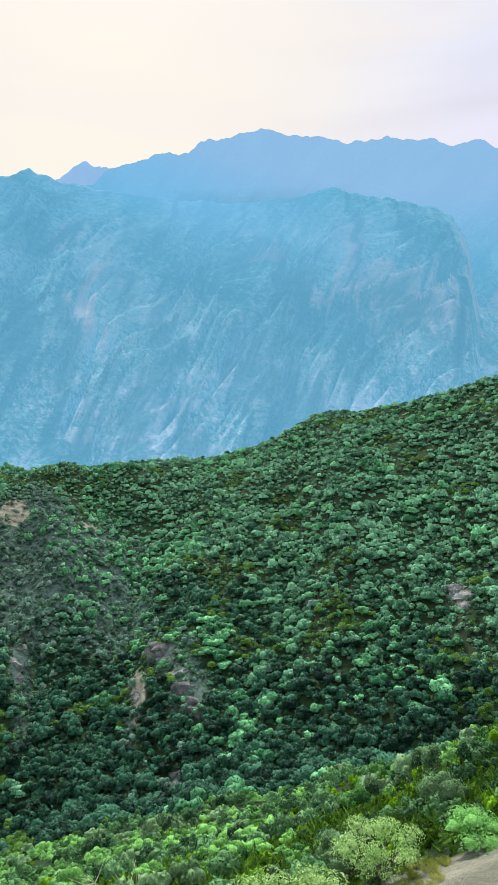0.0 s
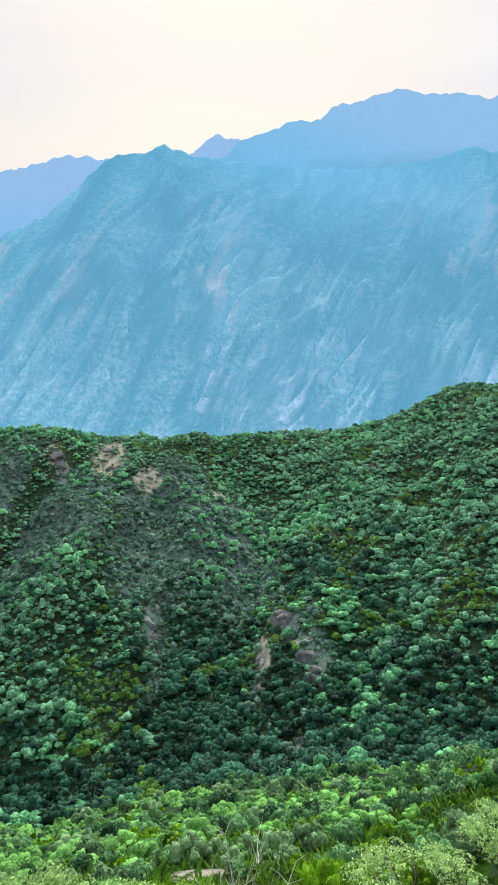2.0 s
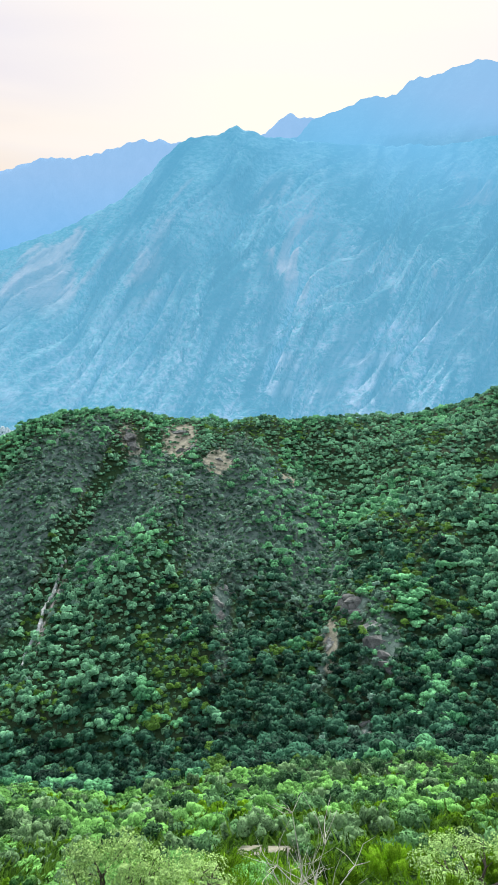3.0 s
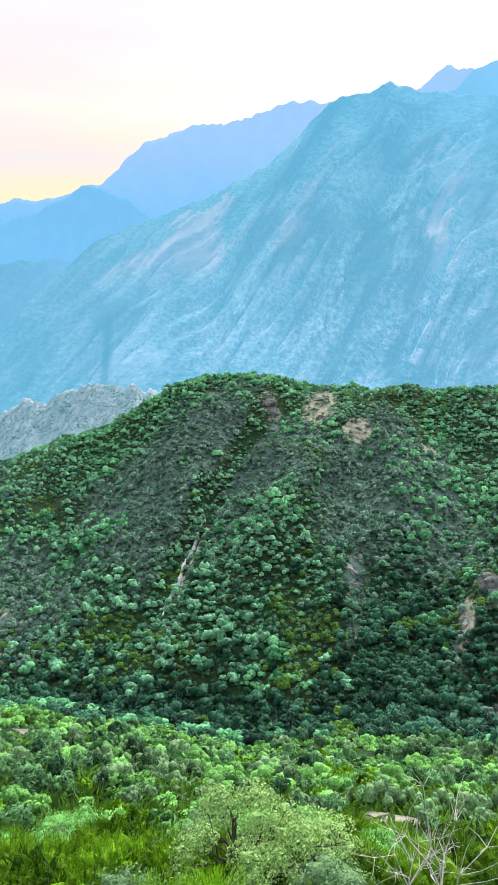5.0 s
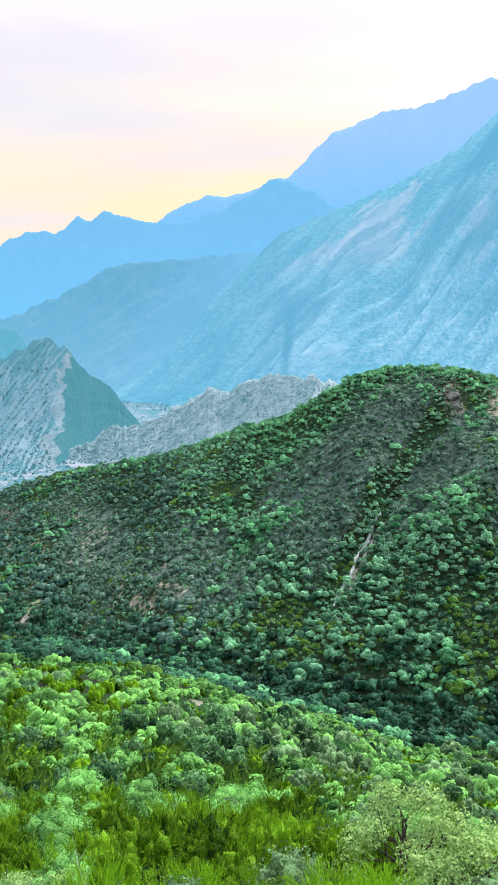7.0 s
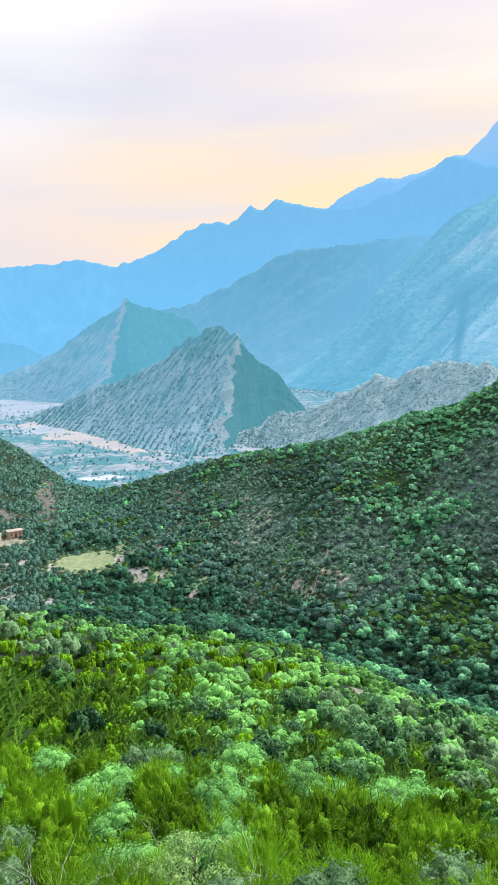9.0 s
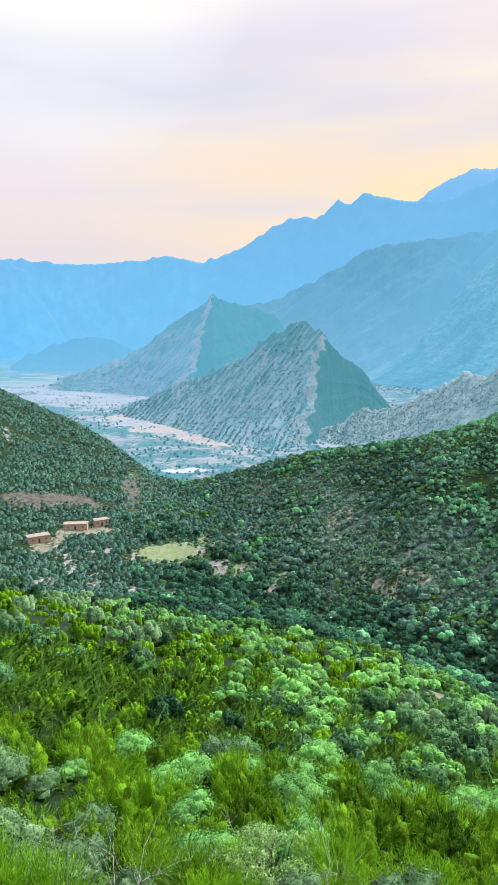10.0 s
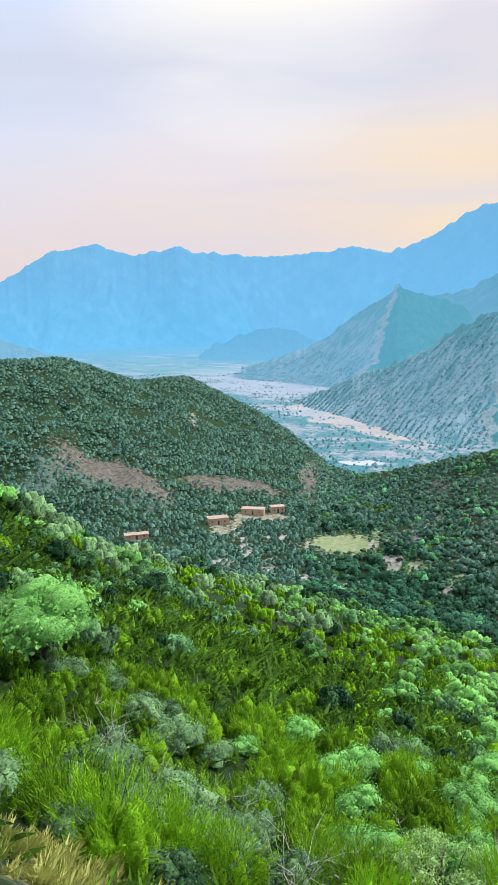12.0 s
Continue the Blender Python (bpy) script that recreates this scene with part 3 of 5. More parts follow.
def soils(az, r):
    """The kinds of bare ground, by heading and distance."""
    x, y = -r * np.sin(np.radians(az)), r * np.cos(np.radians(az))
    far = np.clip((r - 60) / 100, 0, 1)
    drift, ripple = G1.fbm(x / 22.0, y / 22.0, 4, 0.6), G3.fbm(x / 18.0, y / 18.0, 4, 0.6)
    true_az, true_r = az, r
    az, r = az + far * 1.5 * drift, r * (1 + far * 0.035 * ripple)
    k = {}
    k["scree"] = np.maximum.reduce([slope_blot(az, r, -17, 0.50, 6, 0.24), slope_blot(az, r, -6, 0.64, 7, 0.27), 0.8 * slope_blot(az, r, 2, 0.50, 5, 0.3), 0.9 * slope_blot(az, r, -23, 0.42, 3, 0.2),
                                   0.6 * slope_blot(az, r, -28.5, 0.13, 1.2, 0.10), 0.6 * slope_blot(az, r, -24.5, 0.12, 0.8, 0.10), 0.7 * slope_blot(az, r, 12, 0.30, 6, 0.2), 0.7 * slope_blot(az, r, 20, 0.4, 3, 0.4), 0.5 * slope_blot(az, r, -15.6, 0.14, 1.4, 0.10), 0.8 * blot(az, r, 57.5, 505, 40, 26), 0.7 * blot(az, r, 51, 468, 30, 14), 0.6 * slope_blot(az, r, 36.5, 0.5, 1.2, 0.4), 0.6 * slope_blot(az, r, 22.5, 0.6, 2.0, 0.25)])
    gully = np.exp(-(((true_az + 3.4 + 14.8 * (hill_share(true_az, true_r) - 0.5)) / 1.1) ** 2))
    k["scree"] = np.maximum(k["scree"] * (1 - 0.9 * gully), 0.9 * cliffs(true_az, true_r))
    az, r = true_az + far * 0.3 * drift, true_r * (1 + far * 0.012 * ripple)
    s = hill_share(az, r)
    k["tan"] = np.maximum.reduce([blot(az, r, -53.5, 26, 4.2, 5.5), 0.42 * blot(az, r, 61.5, 8.0, 1.6, 2.2), blot(az, r, -19.3, 38.5, 2.0, 2.6), blot(az, r, -22.8, 33.5, 1.2, 1.4), blot(az, r, 11.6, 99, 2.6, 3.0),
                                 slope_blot(az, r, -15.4, 0.67, 1.5, 0.05), 0.75 * slope_blot(az, r, -12.6, 0.84, 1.7, 0.10), 0.6 * slope_blot(az, r, -8.6, 0.84, 1.2, 0.06), 0.8 * slope_blot(az, r, -21.2, 0.65, 0.7, 0.03), slope_blot(az, r, -24.7, 0.14, 0.6, 0.06), 0.7 * slope_blot(az, r, -50.6, 0.22, 0.9, 0.05),
                                 0.7 * slope_blot(az, r, 14, 0.20, 2.4, 0.025), 0.7 * slope_blot(az, r, 17, 0.12, 2.5, 0.03),
                                 0.4 * slope_blot(az, r, 21, 0.45, 1.0, 0.2), blot(az, r, 45.1, 428, 12, 11), blot(az, r, 41.4, 452, 19, 9), 0.8 * blot(az, r, 43.2, 446, 4, 20, 20), blot(az, r, 52, 412, 14, 5)])
    # narrow slanting streaks of bare earth on the drier shoulder
    streak = np.clip(1.0 - np.abs(G3.fbm((az + 16.0 * s) / 2.2, s * 2.5 + 7.0, 3, 0.6)) / 0.09, 0, 1) * np.clip((az - 6) / 4, 0, 1) * np.clip((34 - az) / 5, 0, 1) * np.clip((0.75 - s) / 0.2, 0, 1) * (s > -0.1)
    k["tan"] = np.maximum(k["tan"], 0.62 * streak)
    k["red"] = np.maximum.reduce([blot(az, r, 53.4, 506, 58, 17, 42), blot(az, r, 43.6, 508, 46, 15, 6), 0.8 * slope_blot(az, r, 37.5, 0.35, 1.0, 0.35), 0.7 * blot(az, r, 57.5, 505, 14, 14), 0.6 * slope_blot(az, r, 27, 0.6, 1.5, 0.2)])
    k["meadow"] = np.maximum.reduce([blot(az, r, 34.2, 394, 27, 19, -10), blot(az, r, 28.5, 352, 8, 10), 0.9 * blot(az, r, 25.5, 330, 6, 8)])
    fall = np.exp(-(((az + 6.0 - 14.0 * (0.62 - s)) / 0.42) ** 2)) * np.clip(1.4 - np.abs(s - 0.32) / 0.13, 0, 1)
    k["pale"] = np.maximum.reduce([0.75 * fall, blot(az, r, 34, 700, 18, 9), blot(az, r, 26, 322, 2, 6), 0.7 * slope_blot(az, r, 47, 0.55, 0.7, 0.04), np.clip(2.2 * G1.fbm(x / 9.0 + 30, y / 9.0, 3) - 0.75, 0, 0.8) * np.clip((az - 22) / 5, 0, 1) * np.clip((r - 290) / 30, 0, 1) * np.clip((450 - r) / 40, 0, 1)])
    return k


def fields(az, r):
    """Where the valley bed is gravel flat, terraced field or river bed."""
    return {"flat": np.maximum.reduce([blot(az, r, 39.5, 1560, 190, 330, -12), blot(az, r, 35.5, 1150, 85, 120, 20), blot(az, r, 44, 1900, 160, 260)]),
            "terrace": np.maximum.reduce([blot(az, r, 30.8, 915, 42, 100, -38), blot(az, r, 34.5, 1030, 62, 70, -30), 0.8 * blot(az, r, 37.5, 1180, 45, 40)]),
            "river": np.maximum(blot(az, r, 33.4, 716, 30, 7, 8), 0.8 * blot(az, r, 36.5, 780, 26, 6, -20))}


def build_ground():
    az = np.concatenate([np.arange(-62, 68, 0.36), np.arange(68, 298, 5.0)])
    r = np.concatenate([[0.01], np.geomspace(0.8, 1000, 215), np.geomspace(1030, 4900, 74)])
    A, R = np.meshgrid(np.where(az > 180, az - 360, az), r)
    A, R = A.ravel(), R.ravel()
    v = place(A, R)
    quads = grid_quads(len(r), len(az), True)
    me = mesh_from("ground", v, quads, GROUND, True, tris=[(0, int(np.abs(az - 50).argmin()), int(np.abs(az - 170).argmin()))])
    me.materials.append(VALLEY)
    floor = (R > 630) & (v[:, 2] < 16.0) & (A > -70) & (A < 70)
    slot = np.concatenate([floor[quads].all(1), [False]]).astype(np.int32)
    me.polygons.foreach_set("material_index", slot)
    for kind, share in {**soils(A, R), **fields(A, R)}.items():
        a = me.attributes.new(kind, "FLOAT", "POINT")
        a.data.foreach_set("value", np.ascontiguousarray(share, np.float32))
    ob = new("ground", me)
    return tagged(ob, "brown stony hillside earth with thin green herbs", "ground", kind="structure")


# ---- far ranges ----
def far_range(name, label, crest, crest_r, foot_r, mat, rough=0.12, relief=0.06, step=0.12, rows=90, power=0.85, ribs=1.0, foot_z=-150.0, seed=0, back=0.5, flank=None, flank_mat=None, cuts=0.0, marks=None, rib=(0.3, 0.3)):
    """One mountainside: from its foot up to a crest line given by headings and heights in degrees."""
    a0, a1 = crest[0][0], crest[-1][0]
    az = np.arange(a0, a1 + step / 2, step)
    el = line(az, crest, 0.12) + rough * G1.fbm(az * 1.2 + seed, az * 0 + seed, 5, 0.58)
    rc, rf = line(az, crest_r, 1.0), line(az, foot_r, 0.3)
    zc = rc * tan(el)
    s = np.concatenate([np.linspace(0, 1, rows), 1 + np.linspace(0.06, 1, 8)])
    S, A = np.meshgrid(s, az, indexing="ij")
    RC, RF, ZC = np.broadcast_to(rc, S.shape), np.broadcast_to(rf, S.shape), np.broadcast_to(zc, S.shape)
    R = np.where(S <= 1, RF + (RC - RF) * S, RC * (1 + back * 0.25 * (S - 1)))
    Z = np.where(S <= 1, foot_z + (ZC - foot_z) * np.clip(S, 0, 1) ** (1 / power), ZC - (ZC - foot_z) * (S - 1))
    k = np.sin(np.pi * np.clip(S, 0, 1)) ** 0.8
    lean = A + ribs * 5.0 * (S - 0.5) + 1.5 * G2.at(S * 3 + seed, A / 4)
    flute = 0.5 - np.abs(G3.fbm(lean / 3.2 + seed, S * 1.6 + seed, 4, 0.6))
    flute = flute + 0.16 * (0.5 - np.abs(G2.fbm(lean / 0.8, S * 3.0 + seed, 3, 0.6)))
    high = np.maximum(ZC - foot_z, 10.0)
    # narrow gullies cut slantwise into the face
    cut = np.abs(G1.fbm(lean / 2.6 + 31.0 + seed, S * 0.9 + seed, 2, 0.5))
    flute = flute - cuts * np.clip(1.0 - cut / 0.10, 0, 1)
    Z = Z + relief * high * k * flute
    R = R - 0.6 * relief * high * k * flute
    a = np.radians(A)
    v = np.stack([-R * np.sin(a), R * np.cos(a), Z + EYE.z], -1).reshape(-1, 3)
    quads = grid_quads(len(s), len(az))
    me = mesh_from(name, v, quads, mat, True)
    if marks:
        up = np.degrees(np.arctan2(v[:, 2] - EYE.z, np.hypot(v[:, 0], v[:, 1])))
        for kind, spots in marks.items():
            near = np.max([np.clip(1.5 - 1.1 * np.hypot((A.ravel() - a - lean * (up - e)) / w, (up - e) / h), 0, 1) for a, e, w, h, lean in spots], 0)
            me.attributes.new(kind, "FLOAT", "POINT").data.foreach_set("value", np.ascontiguousarray(near, np.float32))
    if flank:
        me.materials.append(flank_mat)
        me.materials.append(FAR_K if flank_mat is FAR_F else FAR_L)
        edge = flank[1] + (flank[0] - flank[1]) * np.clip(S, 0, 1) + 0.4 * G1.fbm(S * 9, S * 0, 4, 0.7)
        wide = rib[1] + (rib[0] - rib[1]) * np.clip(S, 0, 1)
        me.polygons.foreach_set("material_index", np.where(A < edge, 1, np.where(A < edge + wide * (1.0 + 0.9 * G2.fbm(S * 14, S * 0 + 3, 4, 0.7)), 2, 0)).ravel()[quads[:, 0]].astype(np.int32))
    tagged(new(name, me), label, "mountain", kind="structure")
    return v.reshape(len(s), len(az), 3)[:rows], A[:rows], S[:rows]


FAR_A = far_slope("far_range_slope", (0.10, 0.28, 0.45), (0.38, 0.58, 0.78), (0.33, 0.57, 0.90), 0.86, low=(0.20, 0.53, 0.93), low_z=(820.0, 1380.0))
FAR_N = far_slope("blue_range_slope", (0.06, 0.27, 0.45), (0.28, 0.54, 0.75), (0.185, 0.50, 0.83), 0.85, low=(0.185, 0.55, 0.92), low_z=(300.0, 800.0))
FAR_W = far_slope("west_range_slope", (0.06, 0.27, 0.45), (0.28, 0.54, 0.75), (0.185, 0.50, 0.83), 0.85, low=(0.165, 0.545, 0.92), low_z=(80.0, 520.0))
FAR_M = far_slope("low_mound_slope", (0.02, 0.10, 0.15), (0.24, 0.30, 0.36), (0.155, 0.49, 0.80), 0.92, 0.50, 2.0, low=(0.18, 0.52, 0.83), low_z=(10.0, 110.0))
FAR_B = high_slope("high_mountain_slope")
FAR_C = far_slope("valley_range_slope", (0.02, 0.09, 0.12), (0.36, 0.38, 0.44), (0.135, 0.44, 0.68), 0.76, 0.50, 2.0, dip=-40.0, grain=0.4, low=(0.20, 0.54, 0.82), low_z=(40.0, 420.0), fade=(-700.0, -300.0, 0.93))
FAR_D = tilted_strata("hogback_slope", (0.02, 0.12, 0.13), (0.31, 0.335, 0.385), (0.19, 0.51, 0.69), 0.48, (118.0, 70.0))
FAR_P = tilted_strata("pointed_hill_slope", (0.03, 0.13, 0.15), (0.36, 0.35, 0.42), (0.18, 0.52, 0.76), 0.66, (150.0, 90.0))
# the turned-away flank: scrub cover, with its shade painted into the darker colour
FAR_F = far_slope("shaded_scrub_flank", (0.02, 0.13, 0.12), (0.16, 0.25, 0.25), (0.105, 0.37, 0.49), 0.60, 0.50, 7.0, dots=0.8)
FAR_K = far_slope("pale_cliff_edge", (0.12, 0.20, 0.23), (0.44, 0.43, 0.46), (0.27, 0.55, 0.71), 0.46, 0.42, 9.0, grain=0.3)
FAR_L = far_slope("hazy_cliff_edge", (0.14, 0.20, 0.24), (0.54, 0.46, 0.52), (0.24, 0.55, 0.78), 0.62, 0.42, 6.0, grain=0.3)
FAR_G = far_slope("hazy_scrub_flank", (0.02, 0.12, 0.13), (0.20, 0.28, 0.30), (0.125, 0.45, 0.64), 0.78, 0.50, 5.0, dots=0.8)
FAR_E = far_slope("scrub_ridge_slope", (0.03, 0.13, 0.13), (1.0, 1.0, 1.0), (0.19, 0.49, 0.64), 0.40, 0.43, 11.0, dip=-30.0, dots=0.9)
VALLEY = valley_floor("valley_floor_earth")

build_ground()

A_CREST = [(-66, 18), (-54, 19.0), (-53.1, 19.7), (-50.6, 19.7), (-48.5, 20.3), (-46, 20.7), (-42.4, 20.7), (-40.2, 21.2), (-37.6, 21.5), (-35.9, 22.0), (-33, 21.5), (-31.4, 21.2),
           (-29.8, 20.4), (-27.6, 20.3), (-23.6, 19.2), (-21.9, 19.6), (-19.7, 18.3), (-17, 17.8), (-12.8, 17.8), (-10.5, 18.1), (-7.9, 17.3), (-5.6, 16.5), (-3.1, 16.6), (1.2, 15.1),
           (2.5, 13.9), (4.5, 12.1), (5.2, 12.1), (8, 11.0), (10.7, 10.8), (12.8, 10.1), (15.2, 9.1), (16.6, 9.2), (18.8, 9.5), (19.9, 8.7), (20.7, 9.3), (22.3, 8.0), (24.7, 7.9),
           (28.4, 6.0), (31.3, 4.9), (34.3, 5.3), (38.7, 4.7), (42.7, 4.7), (48, 5.5)]
FAR_CREST = [(a, e - (1.0 if a < -26 else 0.5 if a > 15 else 0.0)) for a, e in A_CREST]
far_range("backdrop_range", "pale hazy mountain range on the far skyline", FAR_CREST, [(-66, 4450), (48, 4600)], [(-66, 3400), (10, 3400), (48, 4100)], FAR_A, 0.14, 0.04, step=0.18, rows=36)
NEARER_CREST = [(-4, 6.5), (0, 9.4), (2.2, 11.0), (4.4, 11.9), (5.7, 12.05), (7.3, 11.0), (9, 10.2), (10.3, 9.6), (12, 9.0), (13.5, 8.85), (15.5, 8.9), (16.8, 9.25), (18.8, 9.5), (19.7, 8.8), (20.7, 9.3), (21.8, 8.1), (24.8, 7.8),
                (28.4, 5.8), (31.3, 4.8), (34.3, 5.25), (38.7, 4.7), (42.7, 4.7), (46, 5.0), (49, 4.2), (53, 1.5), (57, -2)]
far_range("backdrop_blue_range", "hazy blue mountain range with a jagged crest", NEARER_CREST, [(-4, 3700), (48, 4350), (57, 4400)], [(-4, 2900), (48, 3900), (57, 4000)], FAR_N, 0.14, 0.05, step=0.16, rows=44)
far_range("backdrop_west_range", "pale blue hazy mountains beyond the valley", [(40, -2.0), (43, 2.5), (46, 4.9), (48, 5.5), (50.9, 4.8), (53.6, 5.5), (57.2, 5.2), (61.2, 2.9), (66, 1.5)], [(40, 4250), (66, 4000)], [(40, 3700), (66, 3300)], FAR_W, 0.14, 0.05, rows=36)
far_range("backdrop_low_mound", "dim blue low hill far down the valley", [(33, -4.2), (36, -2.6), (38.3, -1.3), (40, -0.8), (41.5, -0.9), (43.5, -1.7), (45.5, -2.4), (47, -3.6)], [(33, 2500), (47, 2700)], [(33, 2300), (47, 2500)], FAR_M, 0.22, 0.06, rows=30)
SUMMIT_CREST = [(-13, 12.0), (-16.6, 16.6), (-19.7, 17.7), (-21, 17.5), (-22.2, 18.0), (-23.6, 19.1)] + [(a, e) for a, e in reversed(A_CREST) if a < -24]
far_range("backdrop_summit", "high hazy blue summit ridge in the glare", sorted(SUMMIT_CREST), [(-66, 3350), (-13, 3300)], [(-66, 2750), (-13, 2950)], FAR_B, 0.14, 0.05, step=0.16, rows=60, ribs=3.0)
B_CREST = [(-66, 3), (-56, 6), (-52.3, 8), (-51.7, 12.7), (-50.5, 14.9), (-47.1, 16.2), (-43.7, 16.9), (-41.5, 17.6), (-38.3, 17.0), (-34, 16.8), (-30, 17.0), (-24, 17.6), (-20, 18.1), (-17.5, 19.0), (-16.6, 18.4), (-15.5, 18.3),
           (-14, 18.1), (-12.9, 17.6), (-8.5, 13.8), (-5, 12.0), (-1.1, 10.5), (5, 8.1), (10, 3.7), (14.5, -1.5), (17.7, -3.7), (20, -5)]
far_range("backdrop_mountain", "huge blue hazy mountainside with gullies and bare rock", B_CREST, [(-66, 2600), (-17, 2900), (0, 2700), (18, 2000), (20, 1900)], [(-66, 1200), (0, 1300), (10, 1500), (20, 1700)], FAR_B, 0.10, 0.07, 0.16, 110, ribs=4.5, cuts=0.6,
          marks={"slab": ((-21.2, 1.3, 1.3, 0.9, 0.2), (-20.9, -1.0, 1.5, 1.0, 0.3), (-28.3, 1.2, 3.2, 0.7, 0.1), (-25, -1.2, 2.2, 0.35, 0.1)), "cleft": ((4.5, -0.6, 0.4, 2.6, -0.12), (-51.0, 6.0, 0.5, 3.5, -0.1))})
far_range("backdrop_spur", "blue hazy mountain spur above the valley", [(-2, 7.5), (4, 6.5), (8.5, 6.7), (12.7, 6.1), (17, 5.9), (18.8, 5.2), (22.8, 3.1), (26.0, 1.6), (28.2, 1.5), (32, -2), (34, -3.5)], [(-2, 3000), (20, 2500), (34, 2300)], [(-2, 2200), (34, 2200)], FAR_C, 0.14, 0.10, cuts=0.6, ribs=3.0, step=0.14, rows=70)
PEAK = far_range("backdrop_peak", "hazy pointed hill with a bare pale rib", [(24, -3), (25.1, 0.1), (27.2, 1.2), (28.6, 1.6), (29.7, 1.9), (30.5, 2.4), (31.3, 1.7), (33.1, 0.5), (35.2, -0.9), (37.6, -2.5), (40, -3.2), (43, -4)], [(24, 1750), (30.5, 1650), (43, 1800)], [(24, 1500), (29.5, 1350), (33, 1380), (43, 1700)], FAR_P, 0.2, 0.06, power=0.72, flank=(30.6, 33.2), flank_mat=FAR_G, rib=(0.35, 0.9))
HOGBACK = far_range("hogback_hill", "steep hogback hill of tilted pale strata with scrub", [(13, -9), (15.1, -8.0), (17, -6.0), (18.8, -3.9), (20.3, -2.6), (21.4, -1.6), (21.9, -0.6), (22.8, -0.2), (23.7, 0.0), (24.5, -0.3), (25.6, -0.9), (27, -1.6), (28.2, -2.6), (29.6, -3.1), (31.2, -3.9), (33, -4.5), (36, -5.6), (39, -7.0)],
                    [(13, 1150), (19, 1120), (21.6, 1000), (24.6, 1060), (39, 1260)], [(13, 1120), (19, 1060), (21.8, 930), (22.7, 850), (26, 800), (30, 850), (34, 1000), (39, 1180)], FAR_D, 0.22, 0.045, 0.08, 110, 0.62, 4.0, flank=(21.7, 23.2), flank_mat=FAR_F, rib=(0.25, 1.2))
RIDGE = far_range("scrub_ridge", "grey stony ridge dotted with low scrub", [(-2, -4), (2.4, -3.2), (4.9, -2.9), (7.3, -3.2), (8.6, -3.9), (10.9, -4.2), (12.4, -5.0), (15.3, -6.4), (17, -6.8), (19.6, -7.5), (22.5, -9.0), (23.5, -9.6)], [(-2, 800), (5, 820), (23.5, 930)], [(-2, 640), (12, 720), (23.5, 900)], FAR_E, 0.34, 0.06, 0.10, 50)
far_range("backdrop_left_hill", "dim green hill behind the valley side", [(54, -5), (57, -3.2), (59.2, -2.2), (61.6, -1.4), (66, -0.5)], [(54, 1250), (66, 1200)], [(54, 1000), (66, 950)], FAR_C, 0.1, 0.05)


# ---- plants ----
def turned(rng, n):
    a = rng.rand(n) * 2 * np.pi
    return np.cos(a), np.sin(a)


def leaf_quads(centres, normals, size, rng, long=1.4):
    """Small four-cornered leaf sprays at the centres, facing roughly along the normals."""
    n = len(centres)
    nrm = normals + rng.normal(0, 0.55, (n, 3))
    nrm /= np.linalg.norm(nrm, axis=1)[:, None] + 1e-9
    t = np.cross(nrm, rng.normal(0, 1, (n, 3)))
    t /= np.linalg.norm(t, axis=1)[:, None] + 1e-9
    b = np.cross(nrm, t)
    w = (size * (0.6 + 0.8 * rng.rand(n)))[:, None]
    t, b = t * w * long * 0.5, b * w * 0.5
    bend = nrm * w * 0.12
    return np.stack([centres - t, centres - b * 0.9 + bend, centres + t, centres + b * 0.9 + bend], 1)


def soup(q):
    return q.reshape(-1, 3), np.arange(q.size // 3).reshape(-1, 4)


def together(*pieces):
    vs, qs, n = [], [], 0
    for v, q in pieces:
        vs.append(v)
        qs.append(q + n)
        n += len(v)
    return np.concatenate(vs), np.concatenate(qs)


def lobe(rng, centre, size, flat, around=6, rings=(-0.35, 0.35, 1.0), uneven=0.2):
    """One leafy knob of a crown: a rough open-bottomed dome."""
    a = np.linspace(0, 2 * np.pi, around, endpoint=False)
    v = np.stack([np.stack([np.cos(a + 0.3 * i) * np.cos(p), np.sin(a + 0.3 * i) * np.cos(p), 0 * a + np.sin(p)], 1) for i, p in enumerate(rings)])
    v = v * (1 + uneven * rng.uniform(-1, 1, v.shape[:2])[..., None])
    q = grid_quads(len(rings), around, True)[:, ::-1]
    top = (len(rings) - 1) * around
    cap = [(top + 0, top + k, top + k + 1, top + k + 2) for k in range(1, around - 2, 2)]
    v = v.reshape(-1, 3) * np.array([1, 1, flat]) * size + centre
    return v, np.concatenate([q, np.array(cap)])


